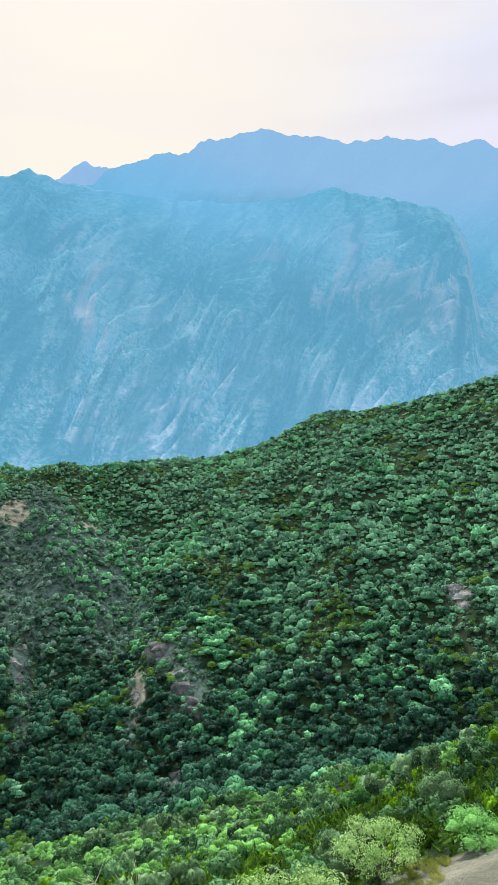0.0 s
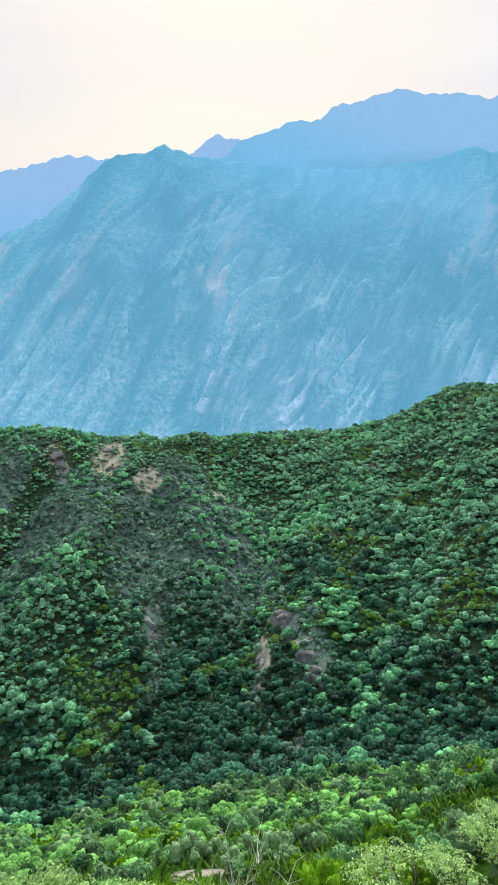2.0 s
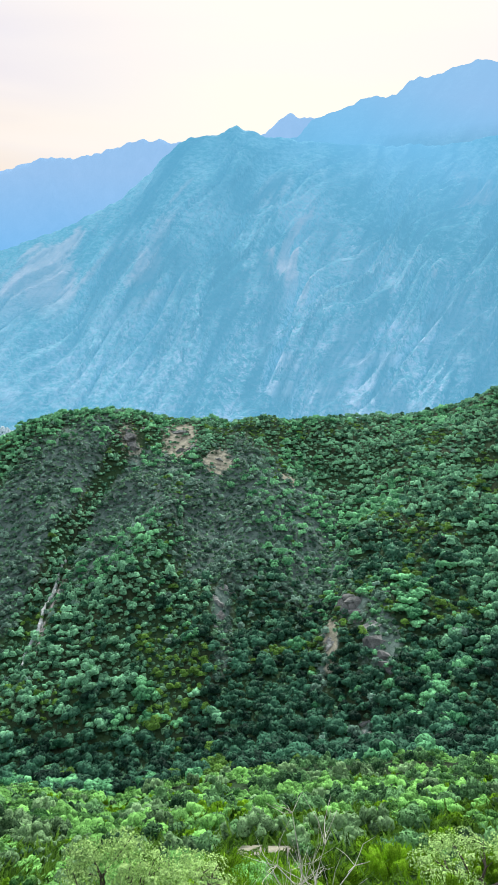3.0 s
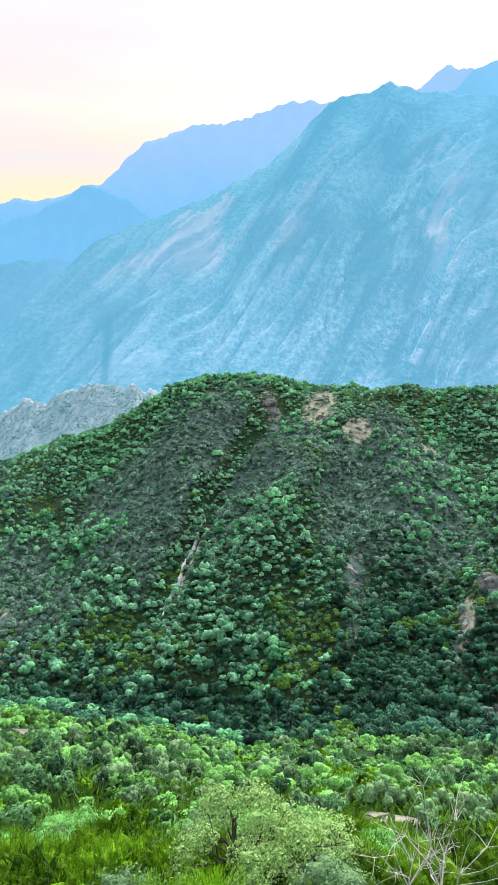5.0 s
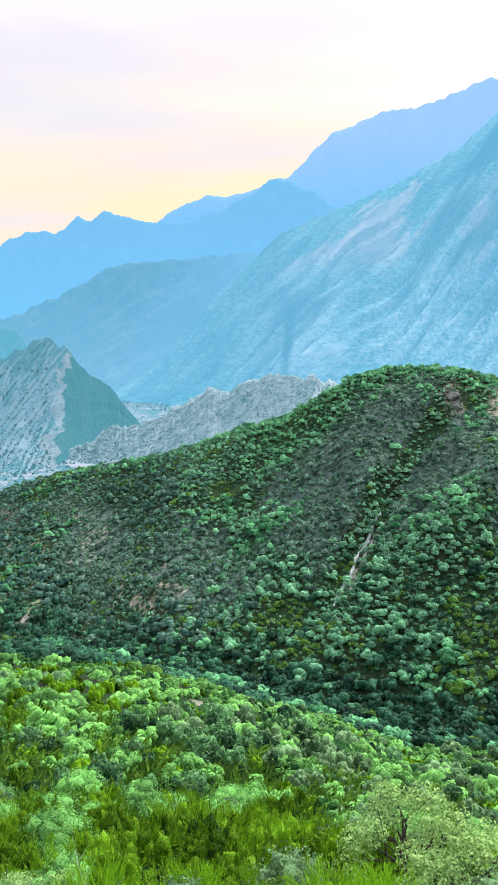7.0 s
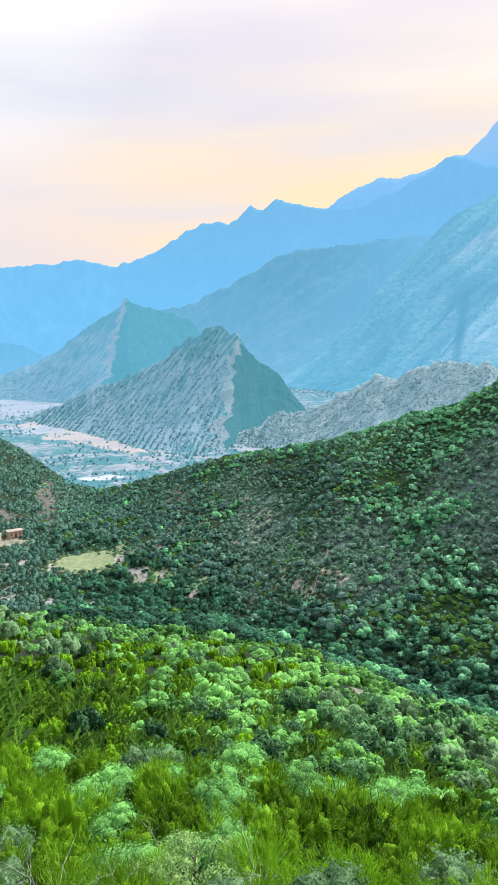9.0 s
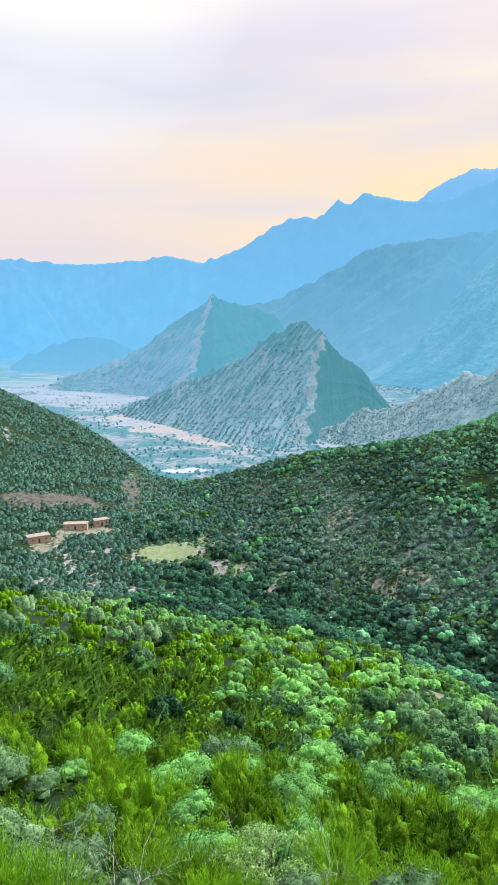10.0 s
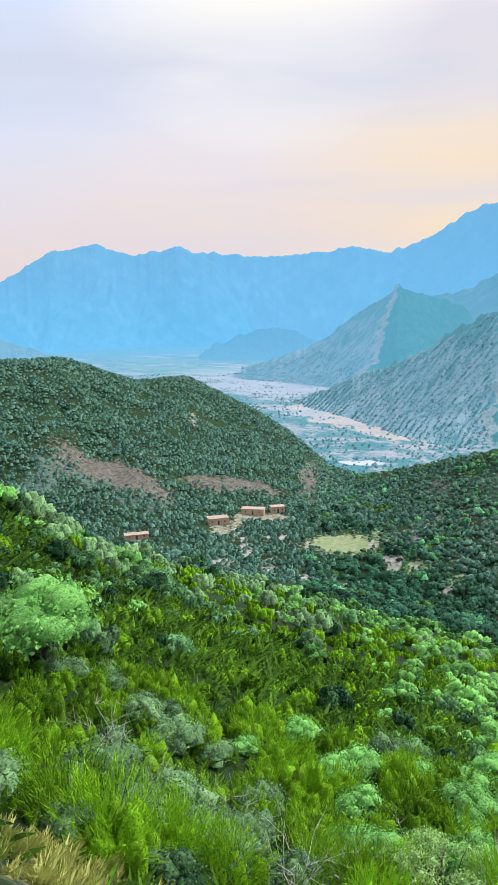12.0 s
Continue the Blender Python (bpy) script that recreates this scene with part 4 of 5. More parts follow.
def lobed_crown(seed, leaves, lobes=6, spread=0.55, flat=0.75, leaf=0.16, rise=0.55, around=6, rings=(-0.35, 0.35, 1.0), core=0.92, uneven=0.2, knob=1.0):
    """A crown one unit in radius, standing on z = 0: overlapping knobs with gaps, loose sprays on the outside."""
    rng = np.random.RandomState(seed)
    a = np.linspace(0, 2 * np.pi, lobes, endpoint=False) + rng.rand(lobes) * 0.9
    d = spread * (0.55 + 0.6 * rng.rand(lobes))
    d[0] *= 0.25
    size = (0.36 + 0.2 * rng.rand(lobes)) * knob
    mid = np.stack([d * np.cos(a), d * np.sin(a), rise + 0.30 * (rng.rand(lobes) - 0.5) + 0.45 * (spread - d)], 1)
    pieces = [lobe(rng, mid[i], size[i] * core, flat, around, rings, uneven) for i in range(lobes)]
    k = rng.choice(lobes, leaves, p=size ** 2 / (size ** 2).sum())
    v = rng.normal(0, 1, (leaves, 3))
    v[:, 2] = np.abs(v[:, 2]) - 0.25
    v /= np.linalg.norm(v, axis=1)[:, None]
    shell = (0.88 + 0.3 * rng.rand(leaves))[:, None]
    c = mid[k] + v * size[k][:, None] * shell * np.array([1, 1, flat])
    pieces.append(soup(leaf_quads(c, v + np.array([0, 0, 0.35]), leaf * np.ones(leaves), rng)))
    return together(*pieces)


def upright_crown(seed, leaves, tall=1.3, leaf=0.12, long=3.2, lobes=5, around=6, heart=0.75):
    """A broom-like bush: plumes of thin upright sprays over a dense green heart."""
    rng = np.random.RandomState(seed)
    pieces = []
    for i in range(lobes):
        a, d = 2 * np.pi * (i + rng.rand()) / lobes, 0.62 * rng.rand() ** 0.5
        pieces.append(lobe(rng, np.array([d * np.cos(a), d * np.sin(a), tall * 0.26]), heart * (0.24 + 0.10 * rng.rand()), 2.0 * tall * (0.75 + 0.45 * rng.rand()) * (1.15 - 0.5 * d), around, (-0.45, 0.35, 0.97), 0.25))
    stems = max(10, leaves // 25)
    a, lean = rng.rand(stems) * 2 * np.pi, 0.95 * np.sqrt(rng.rand(stems))
    tip = np.stack([lean * np.cos(a), lean * np.sin(a), tall * (1.05 - 0.42 * lean) * (0.75 + 0.35 * rng.rand(stems))], 1)
    k = rng.randint(0, stems, leaves)
    f = 0.35 + 0.65 * rng.rand(leaves) ** 0.7
    c = tip[k] * f[:, None] + rng.normal(0, 0.06, (leaves, 3))
    c[:, 2] = np.maximum(c[:, 2], 0.04)
    up = tip[k] / np.linalg.norm(tip[k], axis=1)[:, None] + rng.normal(0, 0.28, (leaves, 3))
    up /= np.linalg.norm(up, axis=1)[:, None]
    side = np.cross(up, rng.normal(0, 1, (leaves, 3)))
    side /= np.linalg.norm(side, axis=1)[:, None] + 1e-9
    w = (leaf * (0.6 + 0.8 * rng.rand(leaves)))[:, None]
    pieces.append(soup(np.stack([c - side * w * 0.3, c + side * w * 0.3, c + up * w * long * 0.6 + side * w * 0.35, c + up * w * long - side * w * 0.05], 1)))
    return together(*pieces)


def joined(crowns, kinds, where, size, rng, tall=None):
    """Many crowns at their places as one array of corners and one tint for each corner."""
    vs, qs, ts, n = [], [], [], 0
    for k in range(len(crowns)):
        pick = np.nonzero(kinds == k)[0]
        if not len(pick):
            continue
        v, q = crowns[k]
        c, s = turned(rng, len(pick))
        z = size[pick] if tall is None else tall[pick]
        x = (v[None, :, 0] * c[:, None] - v[None, :, 1] * s[:, None]) * size[pick][:, None] + where[pick, 0][:, None]
        y = (v[None, :, 0] * s[:, None] + v[None, :, 1] * c[:, None]) * size[pick][:, None] + where[pick, 1][:, None]
        h = v[None, :, 2] * z[:, None] + where[pick, 2][:, None]
        vs.append(np.stack([x, y, h], -1).reshape(-1, 3))
        qs.append((q[None] + n + (np.arange(len(pick)) * len(v))[:, None, None]).reshape(-1, 4))
        ts.append(np.repeat(rng.rand(len(pick)), len(v)))
        n += len(pick) * len(v)
    return np.concatenate(vs), np.concatenate(qs), np.concatenate(ts)


def thicket(name, label, crowns, where, size, mat, seed, tall=None):
    rng = np.random.RandomState(seed)
    v, q, t = joined(crowns, rng.randint(0, len(crowns), len(where)), where, size, rng, tall)
    ob = new(name, mesh_from(name, v, q, mat, True, t))
    return tagged(ob, label, "shrubs", kind="stuff")


def strewn(seed, spacing, az_range, r_range):
    """Places strewn over the land with about that spacing: headings and distances."""
    rng = np.random.RandomState(seed)
    reach = r_range[1]
    g = np.arange(-reach, reach, spacing)
    x, y = np.meshgrid(g, np.arange(0, reach, spacing))
    x, y = x.ravel() + rng.uniform(-0.48, 0.48, x.size) * spacing, y.ravel() + rng.uniform(-0.48, 0.48, y.size) * spacing
    r, az = np.hypot(x, y), np.degrees(np.arctan2(-x, y))
    keep = (az > az_range[0]) & (az < az_range[1]) & (r > r_range[0]) & (r < r_range[1])
    return az[keep], r[keep], rng


def hill_scrub():
    """The shrubs and small trees on the slopes across the ravine."""
    az, r, rng = strewn(11, 2.62, (-60, 39), (110, 640))
    s = hill_share(az, r)
    k = soils(az, r)
    bare = np.maximum.reduce([0.26 * k["scree"], 0.85 * cliffs(az, r), 1.2 * k["tan"], k["meadow"], 0.95 * k["pale"], 0.42 * k["red"]])
    x, y = -r * np.sin(np.radians(az)), r * np.cos(np.radians(az))
    patch = G2.fbm(x / 26.0, y / 26.0, 3)
    dens = np.clip(1.0 + 0.15 * patch - bare, 0, 1) * np.where(az > 8, 0.9, 1.0) * np.clip((38.5 - az) / 6, 0, 1)
    keep = (r > np.where(az > 6, line(az, NEAR_CREST_R) * 1.16, line(az, NEAR_CREST_R) * 1.3)) & (s < 1.05) & (rng.rand(len(az)) < dens)
    az, r, s, bare, patch = az[keep], r[keep], s[keep], bare[keep], patch[keep]
    size = (1.18 + 1.6 * rng.rand(len(az)) ** 2.8) * (1.12 - 0.28 * np.clip(s, 0, 1)) * (1 - 0.4 * np.clip(bare, 0, 1))
    where = place(az, r, -0.25)
    green = G3.fbm(where[:, 0] / 34.0, where[:, 1] / 34.0, 3) + 0.5 * np.exp(-((s - 0.95) / 0.12) ** 2) * ((az > -13) & (az < 12)) - 0.12 * (az < -16) - 0.22 * np.clip((az - 10) / 6, 0, 1)
    bright = (green + rng.normal(0, 0.45, len(az)) - 0.25 * (s < 0.03)) > 0.60
    herb = (~bright) & (G1.fbm(where[:, 0] / 20.0, where[:, 1] / 20.0, 3) + rng.normal(0, 0.2, len(az)) > 0.50)
    sage = (~bright) & (soils(az, r)["scree"] + rng.normal(0, 0.18, len(az)) > 0.42)
    herb = herb & ~sage
    # low in the ravine, scrub takes the leaf colour with shade painted in
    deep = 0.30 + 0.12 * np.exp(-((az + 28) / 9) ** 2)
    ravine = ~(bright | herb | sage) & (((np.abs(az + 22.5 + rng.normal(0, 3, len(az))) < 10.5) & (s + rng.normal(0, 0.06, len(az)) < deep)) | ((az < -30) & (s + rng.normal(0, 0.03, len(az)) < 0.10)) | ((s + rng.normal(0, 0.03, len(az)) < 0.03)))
    dark = ~(bright | herb | sage | ravine)
    dry = dark & (az + rng.normal(0, 2.5, len(az)) > 13)
    dark = dark & ~dry
    two = dict(around=6, rings=(-0.15, 0.98))
    three = dict(around=6, rings=(-0.3, 0.4, 1.1))
    round_ones = [lobed_crown(40 + i, 8, 4, 0.62, 0.85, 0.24, 0.62, core=1.05, uneven=0.26, **three) for i in range(8)]
    spreading = [lobed_crown(60 + i, 8, 4, 0.66, 0.7, 0.24, 0.62, core=1.08, uneven=0.26, **three) for i in range(7)]
    small = [lobed_crown(50 + i, 4, 3, 0.62, 0.9, 0.32, 0.55, core=1.2, uneven=0.3, **two) for i in range(8)]
    for near, crowns, belt in ((r <= 245, round_ones, ""), (r > 245, small, "upper_")):
        thicket(belt + "hillside_scrub", "dense dark green scrub covering the hillside", crowns, where[dark & near], size[dark & near], LEAF_HILL, 1)
        thicket(belt + "hillside_trees", "bright green small trees among the hillside scrub", small if belt else spreading, where[bright & near], size[bright & near] * 1.2, LEAF_HILL_BRIGHT, 2)
        thicket(belt + "ravine_scrub", "trees and scrub in the ravine, shade painted into their deep green", crowns, where[ravine & near], size[ravine & near] * 1.1, LEAF_RAVINE_SHADE, 6)
    thicket("shoulder_scrub", "dusky blue-green scrub on the dry shoulder of the hill", small, where[dry], size[dry], LEAF_FAR, 10)
    thicket("sage_scrub", "grey-green low scrub on the stony slope", small, where[sage], size[sage] * 0.95, LEAF_SAGE, 7)
    thicket("hillside_broom", "low yellow-green bushes between the darker scrub", [lobed_crown(80 + i, 4, 2, 0.6, 0.75, 0.34, core=1.25, **two) for i in range(4)], where[herb], size[herb] * 0.85, LEAF_HERB, 3)


def hill_fill():
    """Knee-high dark scrub that fills the gaps on the slope across the ravine."""
    az, r, rng = strewn(18, 1.95, (-60, 37), (140, 560))
    s = hill_share(az, r)
    k = soils(az, r)
    bare = np.maximum.reduce([0.2 * k["scree"], 0.6 * cliffs(az, r), k["tan"], k["pale"]])
    keep = (s > -0.1) & (s < 1.0) & (r > line(az, NEAR_CREST_R) * 1.3) & (rng.rand(len(az)) > bare) & (rng.rand(len(az)) < 1.0 - 0.35 * np.clip((r - 330) / 120, 0, 1))
    az, r = az[keep], r[keep]
    low = [lobed_crown(90 + i, 1, 1, 0.2, 0.7, 0.4, 0.22, 5, (-0.1, 0.98), 2.3, 0.35) for i in range(5)]
    thicket("low_scrub", "knee-high dark green scrub between the bushes", low, place(az, r, -0.2), 0.6 + 0.6 * rng.rand(len(az)) ** 1.6, LEAF_LOW, 9)


def cleared(az, r):
    """Open spots before the plants that stand free."""
    out = np.zeros(len(az), bool)
    for spot_az, spot_r, wide, before in ((-23.2, 20.0, 2.4, 7.0), (-22.8, 33.5, 2.6, 6.0), (-19.3, 38.5, 1.6, 5.0), (-44.5, 29.0, 2.4, 5.0), (-6.4, 20.5, 2.8, 5.0), (-11.0, 21.0, 2.0, 4.0), (-32.5, 26.0, 3.0, 5.0), (11.6, 99.0, 2.2, 6.0)):
        out |= (np.abs(az - spot_az) * 0.0175 * r < wide) & (r < spot_r + 0.8) & (r > spot_r - before)
    return out


def valley_scrub():
    """Scrub on the hills down the valley, along its bed and on the ridges beyond."""
    az, r, rng = strewn(12, 2.7, (31, 68), (330, 830))
    s = hill_share(az, r)
    k = soils(az, r)
    bare = np.maximum.reduce([k["meadow"] * 2, k["tan"] * 2, 1.1 * k["red"], k["pale"], 0.6 * k["scree"]])
    keep = (s < 1.05) & (rng.rand(len(az)) > bare) & (rng.rand(len(az)) < np.clip((az - 32) / 6, 0, 1))
    az, r = az[keep], r[keep]
    thicket("valley_side_scrub", "dense hazy green scrub on the valley side", [lobed_crown(100 + i, 2, 1, 0.2, 0.95, 0.4, 0.25, 5, (-0.15, 0.98), 2.2, 0.35) for i in range(5)], place(az, r, -0.2), 1.15 + 1.1 * rng.rand(len(az)) ** 2.5, LEAF_FAR, 4)
    az, r, rng = strewn(13, 8.2, (14, 62), (640, 1900))
    s = hill_share(az, r)
    x, y = -r * np.sin(np.radians(az)), r * np.cos(np.radians(az))
    where = place(az, r, 0.0)
    bare = fields(az, r)
    open_land = np.clip(bare["flat"] + 0.85 * bare["terrace"] + 2 * bare["river"], 0, 1)
    hedge = np.abs(G3.fbm(x / 120, y / 120, 2)) < 0.035
    chance = np.clip(0.55 + 1.6 * G2.fbm(x / 60, y / 60, 3) + 0.4 * np.clip((950 - r) / 200, 0, 1), 0.05, 1) * (1 - 0.9 * open_land) * np.clip((2300 - r) / 900, 0.1, 1)
    keep = (where[:, 2] < 16) & (rng.rand(len(az)) < np.where(hedge, 0.75, chance))
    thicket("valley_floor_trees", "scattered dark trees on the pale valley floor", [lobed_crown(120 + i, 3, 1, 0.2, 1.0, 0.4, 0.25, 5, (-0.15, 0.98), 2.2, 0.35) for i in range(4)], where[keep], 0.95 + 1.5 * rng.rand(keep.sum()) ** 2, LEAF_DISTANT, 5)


def near_scrub():
    """The lower part of the near slope, past the plants that stand singly."""
    az, r, rng = strewn(14, 1.62, (-62, 70), (NEAR_END, 165))
    rn = line(az, NEAR_CREST_R)
    bare = soils(az, r)["tan"]
    keep = (r < rn * 1.3) & ~cleared(az, r) & (rng.rand(len(az)) > bare * 3.0) & (rng.rand(len(az)) < 0.92 - 0.36 * np.clip((r - 45) / 35, 0, 1) + 0.10 * (az > 24))
    az, r = az[keep], r[keep]
    where = place(az, r, -0.1)
    kind = species(az, r, rng)
    size = (0.55 + 0.72 * rng.rand(len(az)) ** 2.2) * (1 + 0.35 * np.clip((r - 38) / 30, 0, 1))
    for belt, far_belt in (("", False), ("lower_", True)):
        n, leaf, grow_core = (14, 0.24, 1.04) if far_belt else (70, 0.16, 0.95)
        shape = dict(around=6, rings=(-0.15, 0.98), core=grow_core, uneven=0.3) if far_belt else dict(around=6, rings=(-0.3, 0.35, 1.0), core=grow_core, uneven=0.3)
        groups = (("slope_broom", "yellow-green broom bushes on the near slope", [upright_crown(140 + i, 24 if far_belt else 120, 1.05, leaf * 0.27, 4.0, 6 if far_belt else 9, 5, 1.05) for i in range(6)], LEAF_BROOM_LOW, 0.76, 1.15),
                  ("slope_acacias", "bright green low acacias on the near slope", [lobed_crown(150 + i, n, 9, 0.68, 0.7, leaf, 0.7, knob=0.8, **shape) for i in range(6)], LEAF_ACACIA_LOW, 1.0, 0.9 if far_belt else 1.1),
                  ("slope_olive_scrub", "grey-green rounded bushes on the near slope", [lobed_crown(160 + i, n, 8, 0.58, 0.9, leaf, 0.65, knob=0.8, **shape) for i in range(5)], LEAF_OLIVE_LOW, 1.0, 1.2),
                  ("slope_dark_scrub", "dark green dense bushes on the near slope", [lobed_crown(170 + i, n, 8, 0.58, 0.95, leaf, 0.65, knob=0.8, **shape) for i in range(4)], LEAF_DARK, 0.95, 1.2))
        for i, (name, label, crowns, mat, grow, tall) in enumerate(groups):
            p = (kind == i) & ((r > 58) == far_belt)
            thicket(belt + name, label, crowns, where[p], size[p] * grow, mat, 20 + i, size[p] * grow * tall * (0.85 + 0.4 * rng.rand(p.sum())))


def ridge_scrub(name, label, sheet, count, size, seed, low=0.0, high=1.0, thin=0.4, mat=None, clear=0.0, rows=0.0):
    """Single dark bushes dotted over a far hillside."""
    v, A, S = sheet
    rng = np.random.RandomState(seed)
    i, j = rng.randint(0, v.shape[0] - 1, count * 3), rng.randint(0, v.shape[1] - 1, count * 3)
    fi, fj = rng.rand(count * 3)[:, None], rng.rand(count * 3)[:, None]
    w = v[i, j] * (1 - fi) * (1 - fj) + v[i + 1, j] * fi * (1 - fj) + v[i, j + 1] * (1 - fi) * fj + v[i + 1, j + 1] * fi * fj
    ok = (S[i, j] > low) & (S[i, j] < high) & (G1.fbm(w[:, 0] / 40, w[:, 1] / 40 + w[:, 2] / 20, 3) > -thin)
    over = w @ np.array([0.70, 0.33, -0.64])
    ok &= (A[i, j] > clear) & (np.sin(over * 1.0 + 1.5 * G2.at(w[:, 0] / 30, w[:, 2] / 30)) + rng.normal(0, 0.5, len(w)) > rows - 0.8)
    w = w[ok][:count]
    thicket(name, label, [lobed_crown(500 + k, 2, 1, 0.2, 1.0, 0.4, 0.25, 5, (-0.1, 0.98), 2.1, 0.35) for k in range(4)], w - np.array([0, 0, 0.4]), size * (0.6 + 0.8 * rng.rand(len(w))), mat or LEAF_STRATA, seed)


def species(az, r, rng):
    """0 broom, 1 acacia, 2 olive scrub, 3 dark scrub: in drifts along the slope."""
    x, y = -r * np.sin(np.radians(az)), r * np.cos(np.radians(az))
    broom = G1.fbm(x / 16.0, y / 16.0, 2) + 0.5 * np.clip((az - 22) / 15, 0, 1) - 0.25 * np.clip((r - 55) / 40, 0, 1) + 0.28 + 0.32 * ((az < 22) & (r < 60))
    acacia = G2.fbm(x / 14.0, y / 14.0, 2) + 0.45 * np.clip((r - 45) / 40, 0, 1) + 0.10 * (az < 22) - 0.05 - 0.3 * np.clip((az - 30) / 15, 0, 1) - 0.15 * np.clip((-az - 12) / 8, 0, 1)
    olive = G3.fbm(x / 12.0, y / 12.0, 2) - 0.30 + 0.22 * np.clip((az - 24) / 12, 0, 1)
    n = len(az)
    dark = G1.fbm(x / 11.0 + 40, y / 11.0, 2) - 0.02 + 0.24 * np.clip((-az - 2) / 20, 0, 1) + 0.12 * np.clip((az - 28) / 12, 0, 1)
    fresh = np.clip((az + 10) / 6, 0, 1) * np.clip((28 - az) / 6, 0, 1)
    score = np.stack([broom, acacia, olive - 0.22 * fresh, dark - 0.22 * fresh], 1) + rng.normal(0, 0.42, (n, 4))
    return score.argmax(1)


NEAR_END = 31.0
hill_scrub()
hill_fill()
valley_scrub()
near_scrub()
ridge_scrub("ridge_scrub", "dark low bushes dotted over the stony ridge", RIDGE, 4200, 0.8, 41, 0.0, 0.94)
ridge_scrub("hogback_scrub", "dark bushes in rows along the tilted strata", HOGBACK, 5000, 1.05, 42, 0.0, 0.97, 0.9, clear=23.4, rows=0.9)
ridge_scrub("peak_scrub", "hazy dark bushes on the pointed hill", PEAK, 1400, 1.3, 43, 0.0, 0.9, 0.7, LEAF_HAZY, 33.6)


# ---- plants that stand singly on the near slope ----
def part(name, verts, quads, mat, parent, label="", smooth=False, tints=None):
    ob = new(name, mesh_from(name, verts, quads, mat, smooth, tints))
    ob.parent = parent
    if label:
        ob["label"] = label
    return ob


def tube(points, radii, sides=5):
    """A bent, tapered round bar through the points."""
    points = np.asarray(points, float)
    d = np.gradient(points, axis=0)
    d /= np.linalg.norm(d, axis=1)[:, None] + 1e-9
    u = np.cross(d, np.array([0.31, 0.17, 0.93]) + 0 * d)
    u /= np.linalg.norm(u, axis=1)[:, None] + 1e-9
    w = np.cross(d, u)
    a = np.linspace(0, 2 * np.pi, sides, endpoint=False)
    ring = points[:, None] + (u[:, None] * np.cos(a)[None, :, None] + w[:, None] * np.sin(a)[None, :, None]) * np.asarray(radii)[:, None, None]
    return ring.reshape(-1, 3), grid_quads(len(points), sides, True)


def branching(seed, limbs, reach, high, thick, twigs=3, wild=0.25, start=0.25):
    """A short trunk with crooked limbs and twigs."""
    rng = np.random.RandomState(seed)
    vs, qs, n = [], [], 0

    def put(points, radii, sides=5):
        nonlocal n
        v, q = tube(points, radii, sides)
        vs.append(v)
        qs.append(q + n)
        n += len(v)

    base = np.array([0, 0, -0.15])
    fork = np.array([rng.normal(0, 0.06), rng.normal(0, 0.06), high * start])
    put([base, (base + fork) / 2 + rng.normal(0, 0.02, 3), fork], [thick * 1.3, thick * 1.05, thick])
    for i in range(limbs):
        a = 2 * np.pi * (i + rng.rand() * 0.7) / limbs
        out = reach * (0.5 + 0.5 * rng.rand())
        end = np.array([out * np.cos(a), out * np.sin(a), high * (0.7 + 0.35 * rng.rand())])
        pts = np.array([fork + (end - fork) * f for f in np.linspace(0, 1, 5)]) + rng.normal(0, wild * 0.18 * reach, (5, 3)) * np.array([0, 0.6, 1, 1, 0.6])[:, None]
        put(pts, thick * np.array([0.75, 0.55, 0.42, 0.3, 0.14]))
        for j in range(twigs):
            s = pts[rng.randint(1, 4)]
            e = s + rng.normal(0, 1, 3) * reach * 0.26 + np.array([np.cos(a), np.sin(a), 0.9]) * reach * 0.22
            put([s, (s + e) / 2 + rng.normal(0, 0.03, 3), e], thick * np.array([0.32, 0.22, 0.08]), 4)
    return np.concatenate(vs), np.concatenate(qs)


def plant(name, label, category, crown, wood, leaf_mat, wood_mat, group, crown_label="", tint=0.5):
    root = new(name)
    tagged(root, label, category, group)
    if wood is not None:
        part("trunk", wood[0], wood[1], wood_mat, root, "", True)
    if crown is not None:
        part("crown", crown[0], crown[1], leaf_mat, root, crown_label, True, np.full(len(crown[0]), tint))
    return root


def grass_tuft(seed, blades, tall, lean):
    rng = np.random.RandomState(seed)
    a, o = rng.rand(blades) * 2 * np.pi, rng.rand(blades) * 2 * np.pi
    foot = np.stack([np.cos(o), np.sin(o), 0 * o], 1) * 0.14 * np.sqrt(rng.rand(blades))[:, None]
    way = np.stack([np.cos(a), np.sin(a), 0 * a], 1) * (lean * rng.rand(blades))[:, None]
    h = (tall * (0.5 + 0.6 * rng.rand(blades)))[:, None] * np.array([0, 0, 1.0])
    side = np.stack([-np.sin(a), np.cos(a), 0 * a], 1) * 0.005
    return np.stack([foot - side, foot + side, foot + way * 0.5 + h * 0.7 + side * 0.8, foot + way + h], 1)


